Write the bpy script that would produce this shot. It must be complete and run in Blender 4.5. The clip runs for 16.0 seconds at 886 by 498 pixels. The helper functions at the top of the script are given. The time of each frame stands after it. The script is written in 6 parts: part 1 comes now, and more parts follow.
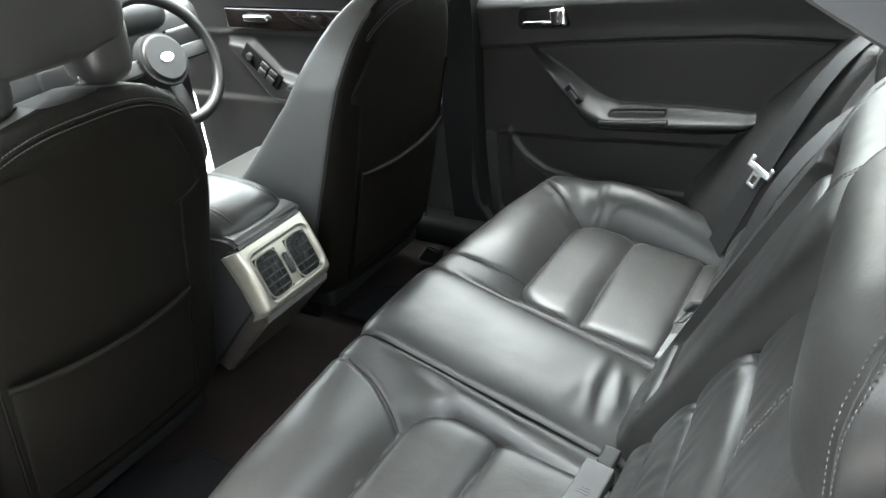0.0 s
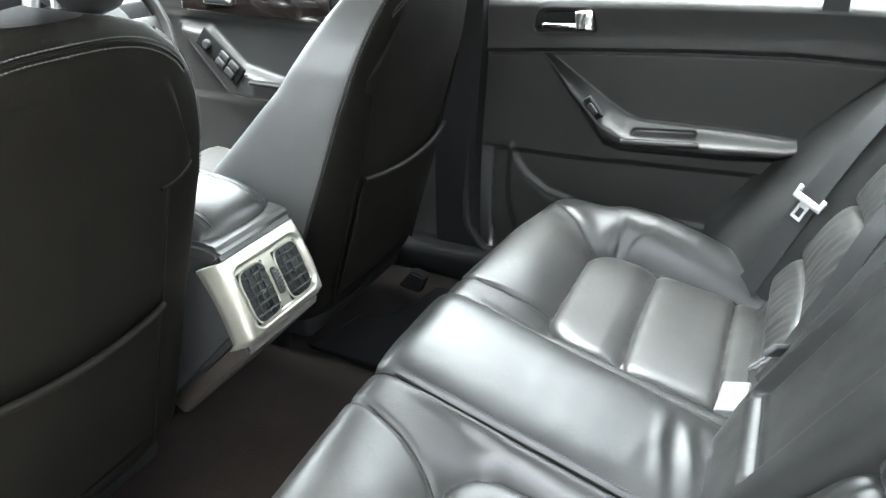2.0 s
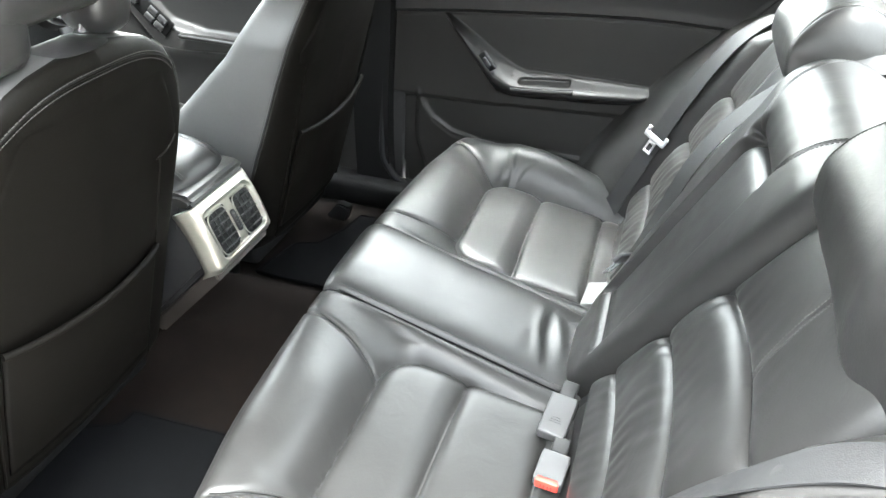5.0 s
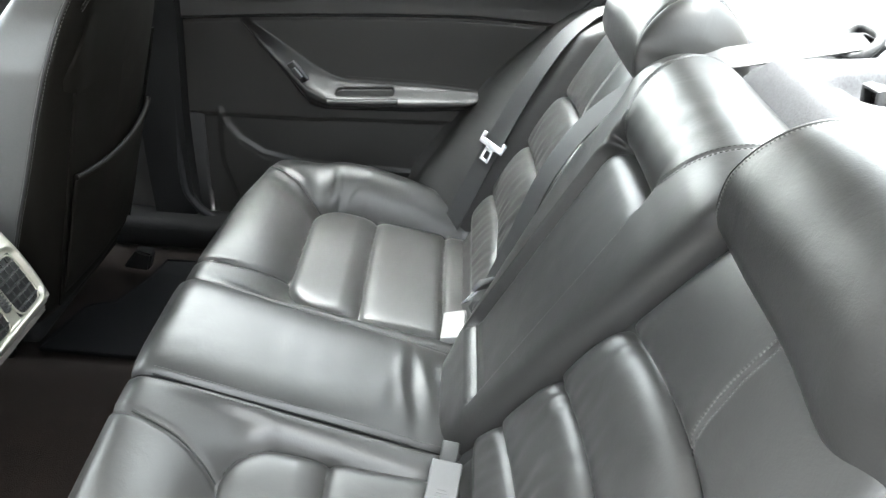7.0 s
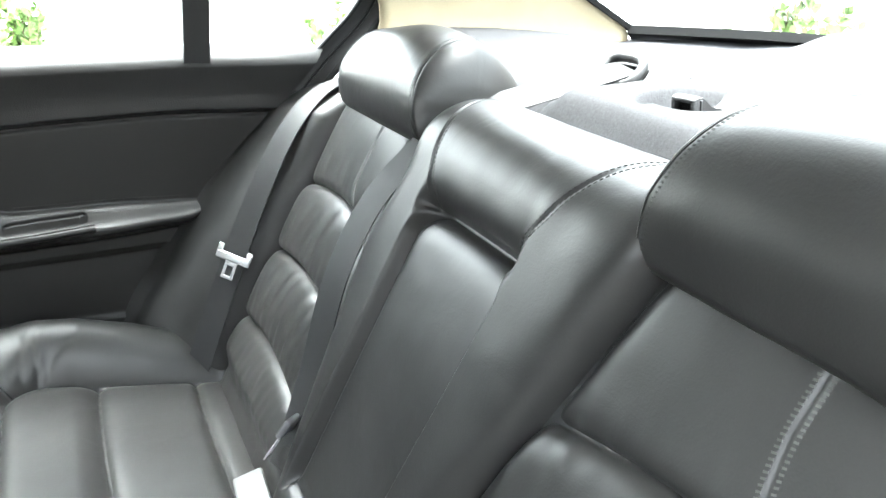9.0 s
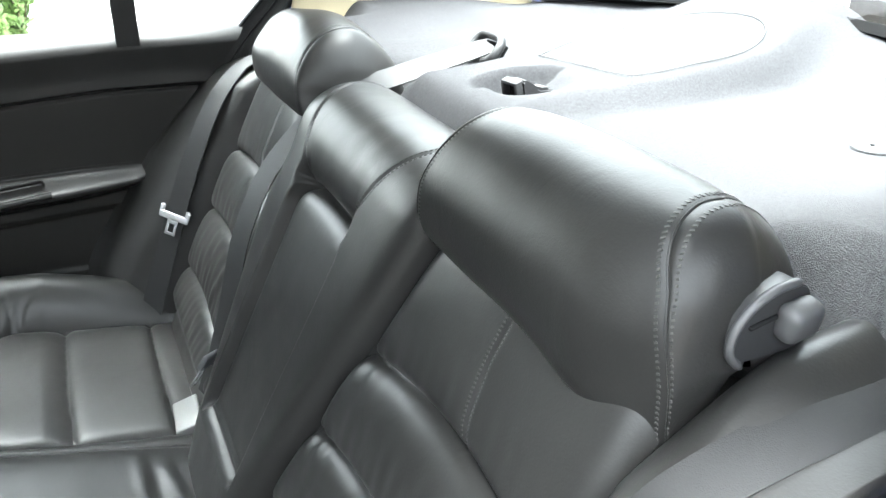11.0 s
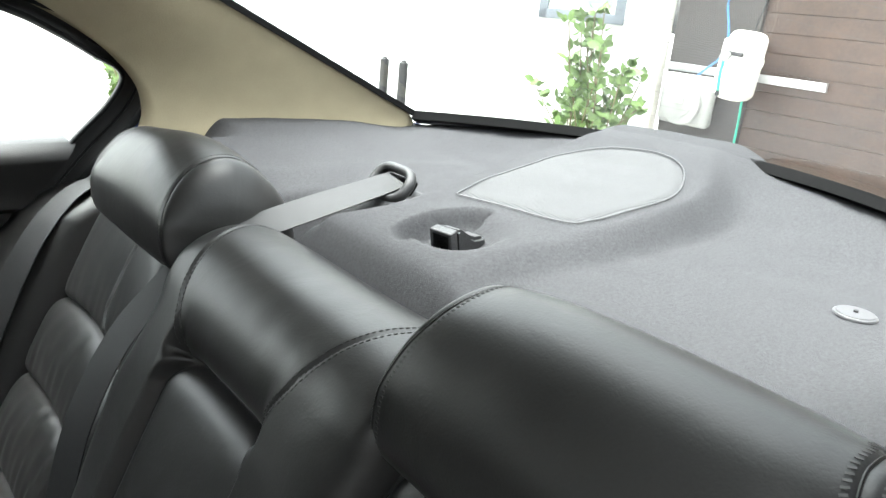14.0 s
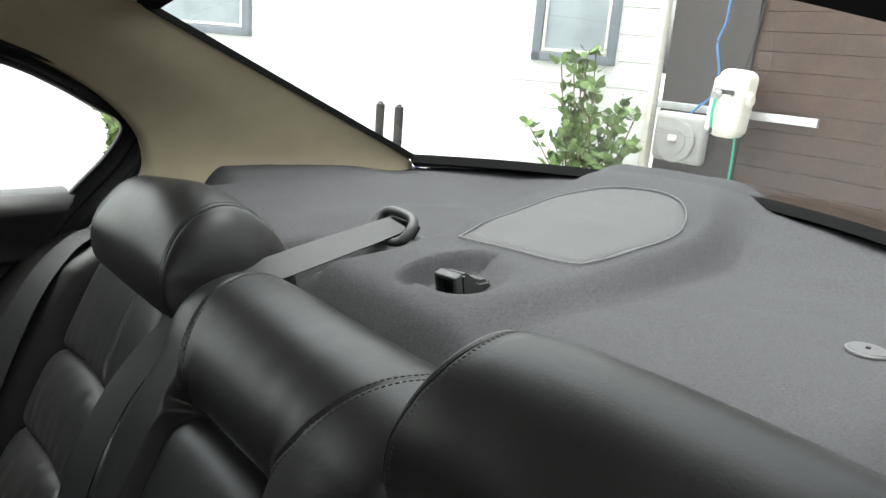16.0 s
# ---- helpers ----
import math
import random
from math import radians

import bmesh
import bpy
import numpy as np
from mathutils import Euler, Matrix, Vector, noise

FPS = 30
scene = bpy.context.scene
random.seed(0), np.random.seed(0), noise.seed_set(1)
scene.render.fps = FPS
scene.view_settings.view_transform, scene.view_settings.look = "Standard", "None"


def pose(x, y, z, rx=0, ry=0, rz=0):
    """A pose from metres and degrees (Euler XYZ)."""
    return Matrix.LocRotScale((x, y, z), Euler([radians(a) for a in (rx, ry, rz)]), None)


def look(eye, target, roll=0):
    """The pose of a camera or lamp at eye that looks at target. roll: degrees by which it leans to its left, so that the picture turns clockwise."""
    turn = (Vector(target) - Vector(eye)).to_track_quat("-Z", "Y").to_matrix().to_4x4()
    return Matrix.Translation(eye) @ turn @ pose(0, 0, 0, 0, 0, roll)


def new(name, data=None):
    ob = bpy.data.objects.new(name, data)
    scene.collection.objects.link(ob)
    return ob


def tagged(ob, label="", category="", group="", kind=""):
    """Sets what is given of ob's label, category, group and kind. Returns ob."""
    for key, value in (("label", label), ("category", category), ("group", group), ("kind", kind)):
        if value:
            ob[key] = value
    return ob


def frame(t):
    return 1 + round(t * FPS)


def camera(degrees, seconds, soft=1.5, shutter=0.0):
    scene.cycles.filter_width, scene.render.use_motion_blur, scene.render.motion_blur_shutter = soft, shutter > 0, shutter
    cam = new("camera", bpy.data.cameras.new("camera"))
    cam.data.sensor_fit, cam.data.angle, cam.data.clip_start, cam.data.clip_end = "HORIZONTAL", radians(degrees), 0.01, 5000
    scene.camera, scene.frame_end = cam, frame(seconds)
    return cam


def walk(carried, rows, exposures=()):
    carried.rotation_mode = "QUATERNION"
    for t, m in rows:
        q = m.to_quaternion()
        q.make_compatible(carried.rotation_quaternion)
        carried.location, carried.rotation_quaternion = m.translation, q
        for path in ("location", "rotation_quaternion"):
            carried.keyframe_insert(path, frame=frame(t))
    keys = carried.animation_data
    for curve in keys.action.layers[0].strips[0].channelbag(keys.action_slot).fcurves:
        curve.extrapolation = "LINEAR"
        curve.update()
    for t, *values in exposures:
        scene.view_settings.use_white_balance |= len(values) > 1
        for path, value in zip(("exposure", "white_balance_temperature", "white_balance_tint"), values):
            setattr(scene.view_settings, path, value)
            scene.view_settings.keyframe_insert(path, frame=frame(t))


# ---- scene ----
cam = camera(61.3, 16.0)
PATH = [
    (0, (0.009, -1.044, 1.421), (-0.939, 0.43, 0.458), -5.7),
    (0.5, (-0.152, -0.983, 1.31), (-0.99, 0.615, 0.449), -1.8),
    (1, (-0.259, -0.944, 1.289), (-1.037, 0.681, 0.42), -0.3),
    (1.5, (-0.311, -0.949, 1.282), (-1.044, 0.691, 0.404), 0.9),
    (2, (-0.313, -0.959, 1.278), (-1.039, 0.679, 0.391), 1.1),
    (2.5, (-0.308, -0.994, 1.275), (-0.999, 0.659, 0.386), 1.7),
    (3, (-0.29, -1.09, 1.311), (-0.916, 0.567, 0.383), 2.2),
    (3.5, (-0.282, -1.153, 1.36), (-0.869, 0.487, 0.377), 2.3),
    (4, (-0.276, -1.21, 1.409), (-0.799, 0.42, 0.375), 2.8),
    (6.5, (-0.189, -1.244, 1.51), (-0.407, 0.421, 0.424), 3.0),
    (7, (-0.334, -1.018, 1.424), (-0.302, 0.683, 0.372), 5.1),
    (7.5, (-0.409, -0.825, 1.327), (-0.096, 0.86, 0.296), 5.3),
    (8, (-0.504, -0.71, 1.219), (0.167, 0.916, 0.268), 5.6),
    (8.5, (-0.53, -0.669, 1.232), (0.332, 0.943, 0.421), 5.2),
    (9, (-0.472, -0.748, 1.264), (0.392, 0.908, 0.548), 3.5),
    (9.5, (-0.37, -0.887, 1.325), (0.427, 0.777, 0.552), 1.5),
    (10, (-0.341, -1.009, 1.401), (0.459, 0.6, 0.522), 1.1),
    (12.5, (-0.364, -0.887, 1.394), (0.452, 0.705, 0.5), 2.1),
    (13, (-0.363, -0.782, 1.381), (0.514, 0.804, 0.534), 2.8),
    (13.5, (-0.352, -0.733, 1.408), (0.685, 0.79, 0.632), 4.1),
    (14, (-0.35, -0.712, 1.396), (0.896, 0.722, 0.772), 5.8),
    (14.5, (-0.348, -0.702, 1.397), (0.968, 0.698, 0.841), 6.0),
    (15, (-0.349, -0.701, 1.398), (0.961, 0.717, 0.875), 5.5),
    (15.5, (-0.35, -0.698, 1.395), (0.938, 0.742, 0.88), 5.0),
    (16, (-0.352, -0.699, 1.396), (0.913, 0.76, 0.878), 4.6),
]
EXPOSURES = [(0.0, 4.55, 6250, 4), (0.5, 5.1, 6150, 4), (1.5, 5.32, 6100, 4), (4.0, 5.42, 6200, 5), (6.5, 5.1, 6300, 6), (8.0, 5.25, 6150, 4), (8.5, 5.2, 6150, 4), (9.0, 4.92, 6150, 4), (10.0, 4.42, 6100, 4), (12.5, 4.25, 6150, 4), (13.5, 3.88, 6200, 4), (14.5, 2.65, 6350, 6), (16.0, 2.28, 6400, 6)]
walk(cam, [(t, look(eye, target, roll)) for t, eye, target, roll in PATH], EXPOSURES)

# ---- world, sun, exposure ----
world = bpy.data.worlds.new("sky_world")
scene.world = world
world.use_nodes = True
wn = world.node_tree
wn.nodes.clear()
w_out = wn.nodes.new("ShaderNodeOutputWorld")
w_bg = wn.nodes.new("ShaderNodeBackground")
w_sky = wn.nodes.new("ShaderNodeTexSky")
w_sky.sky_type = "NISHITA"
w_sky.sun_disc = False
w_sky.sun_elevation = radians(68)
w_sky.sun_rotation = radians(-32)
w_sky.air_density = 1.6
w_sky.dust_density = 6.0
w_sky.ozone_density = 0.6
w_bg.inputs["Strength"].default_value = 0.15
w_grey = wn.nodes.new("ShaderNodeHueSaturation")  # thin overcast: a paler sky
w_grey.inputs["Saturation"].default_value = 0.15
wn.links.new(w_sky.outputs[0], w_grey.inputs["Color"])
wn.links.new(w_grey.outputs[0], w_bg.inputs["Color"])
wn.links.new(w_bg.outputs[0], w_out.inputs["Surface"])
sun = new("sun", bpy.data.lights.new("sun", "SUN"))
sun.data.energy, sun.data.angle, sun.data.color = 1.25, radians(38), (1.0, 0.98, 0.95)
sun.matrix_world = look((0, 0, 0), (-0.03, 0.28, -0.96))


# ---- materials ----
def material(name, color, rough=0.5, metal=0.0, spec=0.5, vary=0.15, scale=12.0, bump=0.0, bump_scale=200.0, coat=0.0, second=None, wear=0.0):
    """A surface with colour variation at two scales and fine relief."""
    m = bpy.data.materials.new(name)
    m.use_nodes = True
    nt = m.node_tree
    b = nt.nodes["Principled BSDF"]
    tc = nt.nodes.new("ShaderNodeTexCoord")
    big = nt.nodes.new("ShaderNodeTexNoise")
    big.inputs["Scale"].default_value, big.inputs["Detail"].default_value = scale, 5
    fine = nt.nodes.new("ShaderNodeTexNoise")
    fine.inputs["Scale"].default_value, fine.inputs["Detail"].default_value = bump_scale * 0.7, 3
    mixn = nt.nodes.new("ShaderNodeMix")
    mixn.inputs["Factor"].default_value = 0.4
    nt.links.new(tc.outputs["Object"], big.inputs["Vector"])
    nt.links.new(tc.outputs["Object"], fine.inputs["Vector"])
    nt.links.new(big.outputs["Fac"], mixn.inputs["A"])
    nt.links.new(fine.outputs["Fac"], mixn.inputs["B"])
    ramp = nt.nodes.new("ShaderNodeValToRGB")
    lo = [c * (1 - vary) for c in color]
    hi = [min(1, c * (1 + vary)) for c in (second or color)]
    ramp.color_ramp.elements[0].position, ramp.color_ramp.elements[1].position = 0.32, 0.68
    ramp.color_ramp.elements[0].color, ramp.color_ramp.elements[1].color = (*lo, 1), (*hi, 1)
    nt.links.new(mixn.outputs["Result"], ramp.inputs["Fac"])
    nt.links.new(ramp.outputs["Color"], b.inputs["Base Color"])
    mr = nt.nodes.new("ShaderNodeMapRange")
    mr.inputs["To Min"].default_value, mr.inputs["To Max"].default_value = max(0.02, rough - 0.09 - wear), min(1, rough + 0.09)
    nt.links.new(big.outputs["Fac"], mr.inputs["Value"])
    nt.links.new(mr.outputs["Result"], b.inputs["Roughness"])
    b.inputs["Metallic"].default_value = metal
    b.inputs["Specular IOR Level"].default_value = spec
    b.inputs["Coat Weight"].default_value = coat
    if bump:
        vor = nt.nodes.new("ShaderNodeTexVoronoi")
        vor.inputs["Scale"].default_value = bump_scale
        bp = nt.nodes.new("ShaderNodeBump")
        bp.inputs["Strength"].default_value, bp.inputs["Distance"].default_value = bump, 0.002
        add = nt.nodes.new("ShaderNodeMath")
        nt.links.new(tc.outputs["Object"], vor.inputs["Vector"])
        nt.links.new(vor.outputs["Distance"], add.inputs[0])
        nt.links.new(fine.outputs["Fac"], add.inputs[1])
        nt.links.new(add.outputs[0], bp.inputs["Height"])
        nt.links.new(bp.outputs["Normal"], b.inputs["Normal"])
    return m


def leather_material(name, color, rough=0.4, crease=0.25, spec=0.5):
    """Grained leather: fine pebbled grain, long soft creases and worn, shinier patches."""
    m = material(name, color, rough=rough, spec=spec, vary=0.12, scale=7.0, bump=0.030, bump_scale=520.0, wear=0.05)
    nt = m.node_tree
    b = nt.nodes["Principled BSDF"]
    old = b.inputs["Normal"].links[0].from_node
    tc = next(n for n in nt.nodes if n.bl_idname == "ShaderNodeTexCoord")
    wave = nt.nodes.new("ShaderNodeTexNoise")
    wave.inputs["Scale"].default_value, wave.inputs["Detail"].default_value, wave.inputs["Distortion"].default_value = 16.0, 4, 1.4
    nt.links.new(tc.outputs["Object"], wave.inputs["Vector"])
    bp = nt.nodes.new("ShaderNodeBump")
    bp.inputs["Strength"].default_value, bp.inputs["Distance"].default_value = crease, 0.006
    nt.links.new(wave.outputs["Fac"], bp.inputs["Height"])
    nt.links.new(old.outputs["Normal"], bp.inputs["Normal"])
    # fine crinkles of worn hide
    crinkle = nt.nodes.new("ShaderNodeTexVoronoi")
    crinkle.feature = "DISTANCE_TO_EDGE"
    crinkle.inputs["Scale"].default_value = 190.0
    warp = nt.nodes.new("ShaderNodeTexNoise")
    warp.inputs["Scale"].default_value, warp.inputs["Detail"].default_value = 40.0, 3
    push = nt.nodes.new("ShaderNodeVectorMath")
    push.operation = "MULTIPLY_ADD"
    push.inputs[1].default_value = (0.02, 0.02, 0.02)
    nt.links.new(tc.outputs["Object"], warp.inputs["Vector"])
    nt.links.new(warp.outputs["Color"], push.inputs[0])
    nt.links.new(tc.outputs["Object"], push.inputs[2])
    nt.links.new(push.outputs[0], crinkle.inputs["Vector"])
    bp2 = nt.nodes.new("ShaderNodeBump")
    bp2.inputs["Strength"].default_value, bp2.inputs["Distance"].default_value = 0.07, 0.0016
    nt.links.new(crinkle.outputs["Distance"], bp2.inputs["Height"])
    nt.links.new(bp.outputs["Normal"], bp2.inputs["Normal"])
    nt.links.new(bp2.outputs["Normal"], b.inputs["Normal"])
    return m


def glass_material(name, tint=(0.93, 0.96, 0.95)):
    m = bpy.data.materials.new(name)
    m.use_nodes = True
    nt = m.node_tree
    nt.nodes.clear()
    out = nt.nodes.new("ShaderNodeOutputMaterial")
    tr = nt.nodes.new("ShaderNodeBsdfTransparent")
    tr.inputs["Color"].default_value = (*tint, 1)
    gl = nt.nodes.new("ShaderNodeBsdfGlossy")
    gl.inputs["Roughness"].default_value = 0.01
    fr = nt.nodes.new("ShaderNodeFresnel")
    fr.inputs["IOR"].default_value = 1.35
    mx = nt.nodes.new("ShaderNodeMixShader")
    nt.links.new(fr.outputs[0], mx.inputs[0])
    nt.links.new(tr.outputs[0], mx.inputs[1])
    nt.links.new(gl.outputs[0], mx.inputs[2])
    nt.links.new(mx.outputs[0], out.inputs["Surface"])
    return m


LEATHER = leather_material("black_leather", (0.0175, 0.0171, 0.0165), 0.42, 0.10, 0.34)
# lighter copy of the black leather: windscreen light on seat sides, put into colour
LEATHER_LIT = leather_material("lit_black_leather", (0.048, 0.0476, 0.0466), 0.42, 0.04, 0.50)
# seat backs: the shade they stand in is painted in as near-black
LEATHER_SHADED = leather_material("shaded_seat_back_vinyl", (0.0040, 0.0036, 0.0030), 0.58, 0.06, 0.05)
VINYL = leather_material("black_vinyl", (0.0085, 0.0082, 0.0079), 0.38, 0.05, 0.26)
PLASTIC = material("black_plastic", (0.015, 0.015, 0.0155), 0.5, bump=0.25, bump_scale=420)
PLASTIC_DARK = material("dark_plastic", (0.011, 0.011, 0.0112), 0.52, bump=0.1, bump_scale=300)
DOOR_SKIN = material("door_trim_grained_black", (0.016, 0.0156, 0.0152), 0.44, spec=0.36, bump=0.15, bump_scale=480)
DOOR_CLOTH = leather_material("door_insert_leather", (0.0130, 0.0125, 0.0116), 0.5, 0.04, 0.26)
# brown tint over the black: the footwell lamp's warm glow put into colour
CARPET = material("black_carpet", (0.0052, 0.0034, 0.0026), 0.95, spec=0.1, vary=0.5, scale=40, bump=0.9, bump_scale=700)
MAT_PILE = material("floor_mat_pile", (0.0028, 0.003, 0.0035), 0.95, spec=0.08, vary=0.4, scale=60, bump=0.9, bump_scale=900)
SHELF = material("grey_felt", (0.045, 0.045, 0.047), 0.95, spec=0.15, vary=0.32, scale=260, bump=0.7, bump_scale=900)
GRILLE = material("speaker_cloth_grey", (0.054, 0.054, 0.055), 0.7, spec=0.3, vary=0.1, scale=30, bump=0.5, bump_scale=650)
nt = GRILLE.node_tree
dots = nt.nodes.new("ShaderNodeTexVoronoi")
dots.voronoi_dimensions = "2D"
dots.inputs["Scale"].default_value, dots.inputs["Randomness"].default_value = 240.0, 0.0
hole = nt.nodes.new("ShaderNodeMapRange")
hole.inputs["From Min"].default_value, hole.inputs["From Max"].default_value = 0.30, 0.42
hole.inputs["To Min"].default_value, hole.inputs["To Max"].default_value = 0.12, 1.25
shade = nt.nodes.new("ShaderNodeVectorMath")
shade.operation = "SCALE"
weave = next(n for n in nt.nodes if n.bl_idname == "ShaderNodeTexCoord")
bsdf = nt.nodes["Principled BSDF"]
nt.links.new(weave.outputs["Object"], dots.inputs["Vector"])
nt.links.new(dots.outputs["Distance"], hole.inputs["Value"])
nt.links.new(bsdf.inputs["Base Color"].links[0].from_socket, shade.inputs[0])
nt.links.new(hole.outputs["Result"], shade.inputs["Scale"])
nt.links.new(shade.outputs[0], bsdf.inputs["Base Color"])
BEIGE = material("beige_headliner", (0.36, 0.31, 0.21), 0.85, spec=0.2, vary=0.06, scale=20, bump=0.3, bump_scale=600)
LINING = material("pale_roof_lining", (0.37, 0.36, 0.335), 0.85, spec=0.2, vary=0.06, scale=20, bump=0.3, bump_scale=600)
SILVER = material("silver_paint", (0.25, 0.24, 0.205), 0.36, metal=0.7, vary=0.05)
CHROME = material("chrome", (0.9, 0.9, 0.9), 0.08, metal=1.0, vary=0.02)
STEEL = material("brushed_steel", (0.50, 0.50, 0.51), 0.24, metal=0.6, vary=0.05)
WEB = material("belt_webbing", (0.0105, 0.0105, 0.011), 0.55, spec=0.4, vary=0.12, scale=90, bump=0.12, bump_scale=700)
BUCKLE = material("grey_buckle_plastic", (0.055, 0.055, 0.056), 0.5, vary=0.06)
# paler copy of the buckle grey; light on the far buckle is in its colour
BUCKLE_PALE = material("pale_lit_grey_plastic", (0.12, 0.12, 0.118), 0.42, vary=0.06)
RED = material("red_button", (0.75, 0.06, 0.04), 0.4, vary=0.05)
THREAD = material("grey_thread", (0.048, 0.047, 0.045), 0.7, vary=0.2)
THREAD_DARK = material("black_thread", (0.030, 0.0295, 0.028), 0.8)
RUBBER = material("black_rubber_seal", (0.007, 0.007, 0.0075), 0.65, spec=0.18)
PAINT = material("blue_car_paint", (0.035, 0.06, 0.17), 0.22, metal=0.4, coat=0.7)
GREY_CAP = material("grey_plastic", (0.055, 0.055, 0.057), 0.45)
TRIM_GREY = material("dark_taupe_plastic", (0.022, 0.018, 0.015), 0.5, bump=0.1, bump_scale=300)
VENT_BLACK = material("black_vent_plastic", (0.004, 0.004, 0.004), 0.55, spec=0.2, bump=0.1, bump_scale=300)
SLAT_BLACK = material("satin_black_slat_plastic", (0.010, 0.010, 0.010), 0.4, spec=0.4)
# blacker than the other plastics: carries painted shade on recessed and low parts
DEEP = material("matt_black_shade_plastic", (0.003, 0.003, 0.003), 0.75, spec=0.12, bump=0.2, bump_scale=300)
FRIT = material("black_glass_border", (0.006, 0.006, 0.006), 0.9, spec=0.1)
GLOSS = material("gloss_dark_wood", (0.006, 0.0045, 0.004), 0.08, coat=0.6)
LAMP = bpy.data.materials.new("warm_footwell_light")
LAMP.use_nodes = True
LAMP.node_tree.nodes["Principled BSDF"].inputs["Emission Color"].default_value = (1.0, 0.46, 0.16, 1)
LAMP.node_tree.nodes["Principled BSDF"].inputs["Emission Strength"].default_value = 30.0
GLASS = glass_material("window_glass")


# ---- mesh helpers ----
def mesh_object(name, verts, faces, mat, parent=None, label="", smooth=True):
    me = bpy.data.meshes.new(name)
    me.from_pydata([tuple(map(float, v)) for v in verts], [], [tuple(map(int, f)) for f in faces])
    me.materials.append(mat)
    if smooth:
        me.shade_smooth()
    ob = new(name, me)
    if parent is not None:
        ob.parent = parent
    if label:
        ob["label"] = label
    return ob


def part(name, bm, mat, parent=None, label="", smooth=True):
    me = bpy.data.meshes.new(name)
    bmesh.ops.recalc_face_normals(bm, faces=bm.faces[:])
    bm.to_mesh(me)
    bm.free()
    me.materials.append(mat)
    if smooth:
        me.shade_smooth()
        me.set_sharp_from_angle(angle=radians(40))
    ob = new(name, me)
    if parent is not None:
        ob.parent = parent
    if label:
        ob["label"] = label
    return ob


def thing(name, label, category, group="", kind=""):
    return tagged(new(name), label, category, group, kind)


def sheet(name, xyz, mat, parent=None, label="", mask=None, thick=0.0, flip=False):
    """A mesh over a grid of places (rows, columns, 3); mask: which cells to keep; thick: its thickness behind the face."""
    n, m = xyz.shape[:2]
    idx = np.arange(n * m).reshape(n, m)
    f = np.stack([idx[:-1, :-1], idx[1:, :-1], idx[1:, 1:], idx[:-1, 1:]], -1)
    if flip:
        f = f[..., ::-1]
    f = f[mask] if mask is not None else f.reshape(-1, 4)
    used = np.unique(f)
    remap = np.full(n * m, -1)
    remap[used] = np.arange(len(used))
    ob = mesh_object(name, xyz.reshape(-1, 3)[used], remap[f], mat, parent, label)
    if thick:
        sol = ob.modifiers.new("thickness", "SOLIDIFY")
        sol.thickness, sol.offset = thick, -1
    return ob


def rbox(size, r=0.01, seg=3, m=None, bm=None):
    """A box with rounded edges, of that size, at the pose m."""
    own = bmesh.new()
    bmesh.ops.create_cube(own, size=1.0)
    bmesh.ops.scale(own, vec=size, verts=own.verts[:])
    if r:
        bmesh.ops.bevel(own, geom=own.edges[:], offset=min(r, 0.49 * min(size)), segments=seg, profile=0.5, affect="EDGES")
    if m is not None:
        bmesh.ops.transform(own, matrix=m, verts=own.verts[:])
    if bm is None:
        return own
    tmp = bpy.data.meshes.new("tmp")
    own.to_mesh(tmp)
    own.free()
    bm.from_mesh(tmp)
    bpy.data.meshes.remove(tmp)
    return bm


def cyl(r1, r2, h, seg=24, m=None, bm=None, bevel=0.0):
    own = bmesh.new()
    bmesh.ops.create_cone(own, cap_ends=True, segments=seg, radius1=r1, radius2=r2, depth=h)
    if bevel:
        bmesh.ops.bevel(own, geom=[e for e in own.edges if len(e.link_faces) == 2 and min(len(f.verts) for f in e.link_faces) < seg and max(len(f.verts) for f in e.link_faces) == seg], offset=bevel, segments=3, affect="EDGES")
    if m is not None:
        bmesh.ops.transform(own, matrix=m, verts=own.verts[:])
    if bm is None:
        return own
    tmp = bpy.data.meshes.new("tmp")
    own.to_mesh(tmp)
    own.free()
    bm.from_mesh(tmp)
    bpy.data.meshes.remove(tmp)
    return bm


def spline(points, n=40):
    """A smooth curve through points (Catmull-Rom), as an array of n places."""
    p = np.array(points, float)
    p = np.vstack([2 * p[0] - p[1], p, 2 * p[-1] - p[-2]])
    out = []
    k = len(p) - 3
    for t in np.linspace(0, k - 1e-6, n):
        i = int(t)
        u = t - i
        a, b, c, d = p[i : i + 4]
        out.append(0.5 * (2 * b + (c - a) * u + (2 * a - 5 * b + 4 * c - d) * u * u + (3 * b - a - 3 * c + d) * u**3))
    return np.array(out)


def sweep(path, outline, up=(0, 0, 1), caps=True):
    """Verts and faces of an outline (2D: across, up) swept along a path; up: one direction or one for each place."""
    path = np.array(path, float)
    n, k = len(path), len(outline)
    tang = np.gradient(path, axis=0)
    tang /= np.linalg.norm(tang, axis=1)[:, None]
    ups = np.broadcast_to(np.array(up, float), (n, 3))
    side = np.cross(tang, ups)
    side /= np.linalg.norm(side, axis=1)[:, None] + 1e-9
    over = np.cross(side, tang)
    o = np.array(outline, float)
    verts = (path[:, None] + o[None, :, :1] * side[:, None] + o[None, :, 1:] * over[:, None]).reshape(-1, 3)
    faces = []
    for i in range(n - 1):
        for j in range(k):
            a, b = i * k + j, i * k + (j + 1) % k
            faces.append((a, b, b + k, a + k))
    if caps:
        faces.append(tuple(range(k))[::-1])
        faces.append(tuple(range((n - 1) * k, n * k)))
    return verts, faces


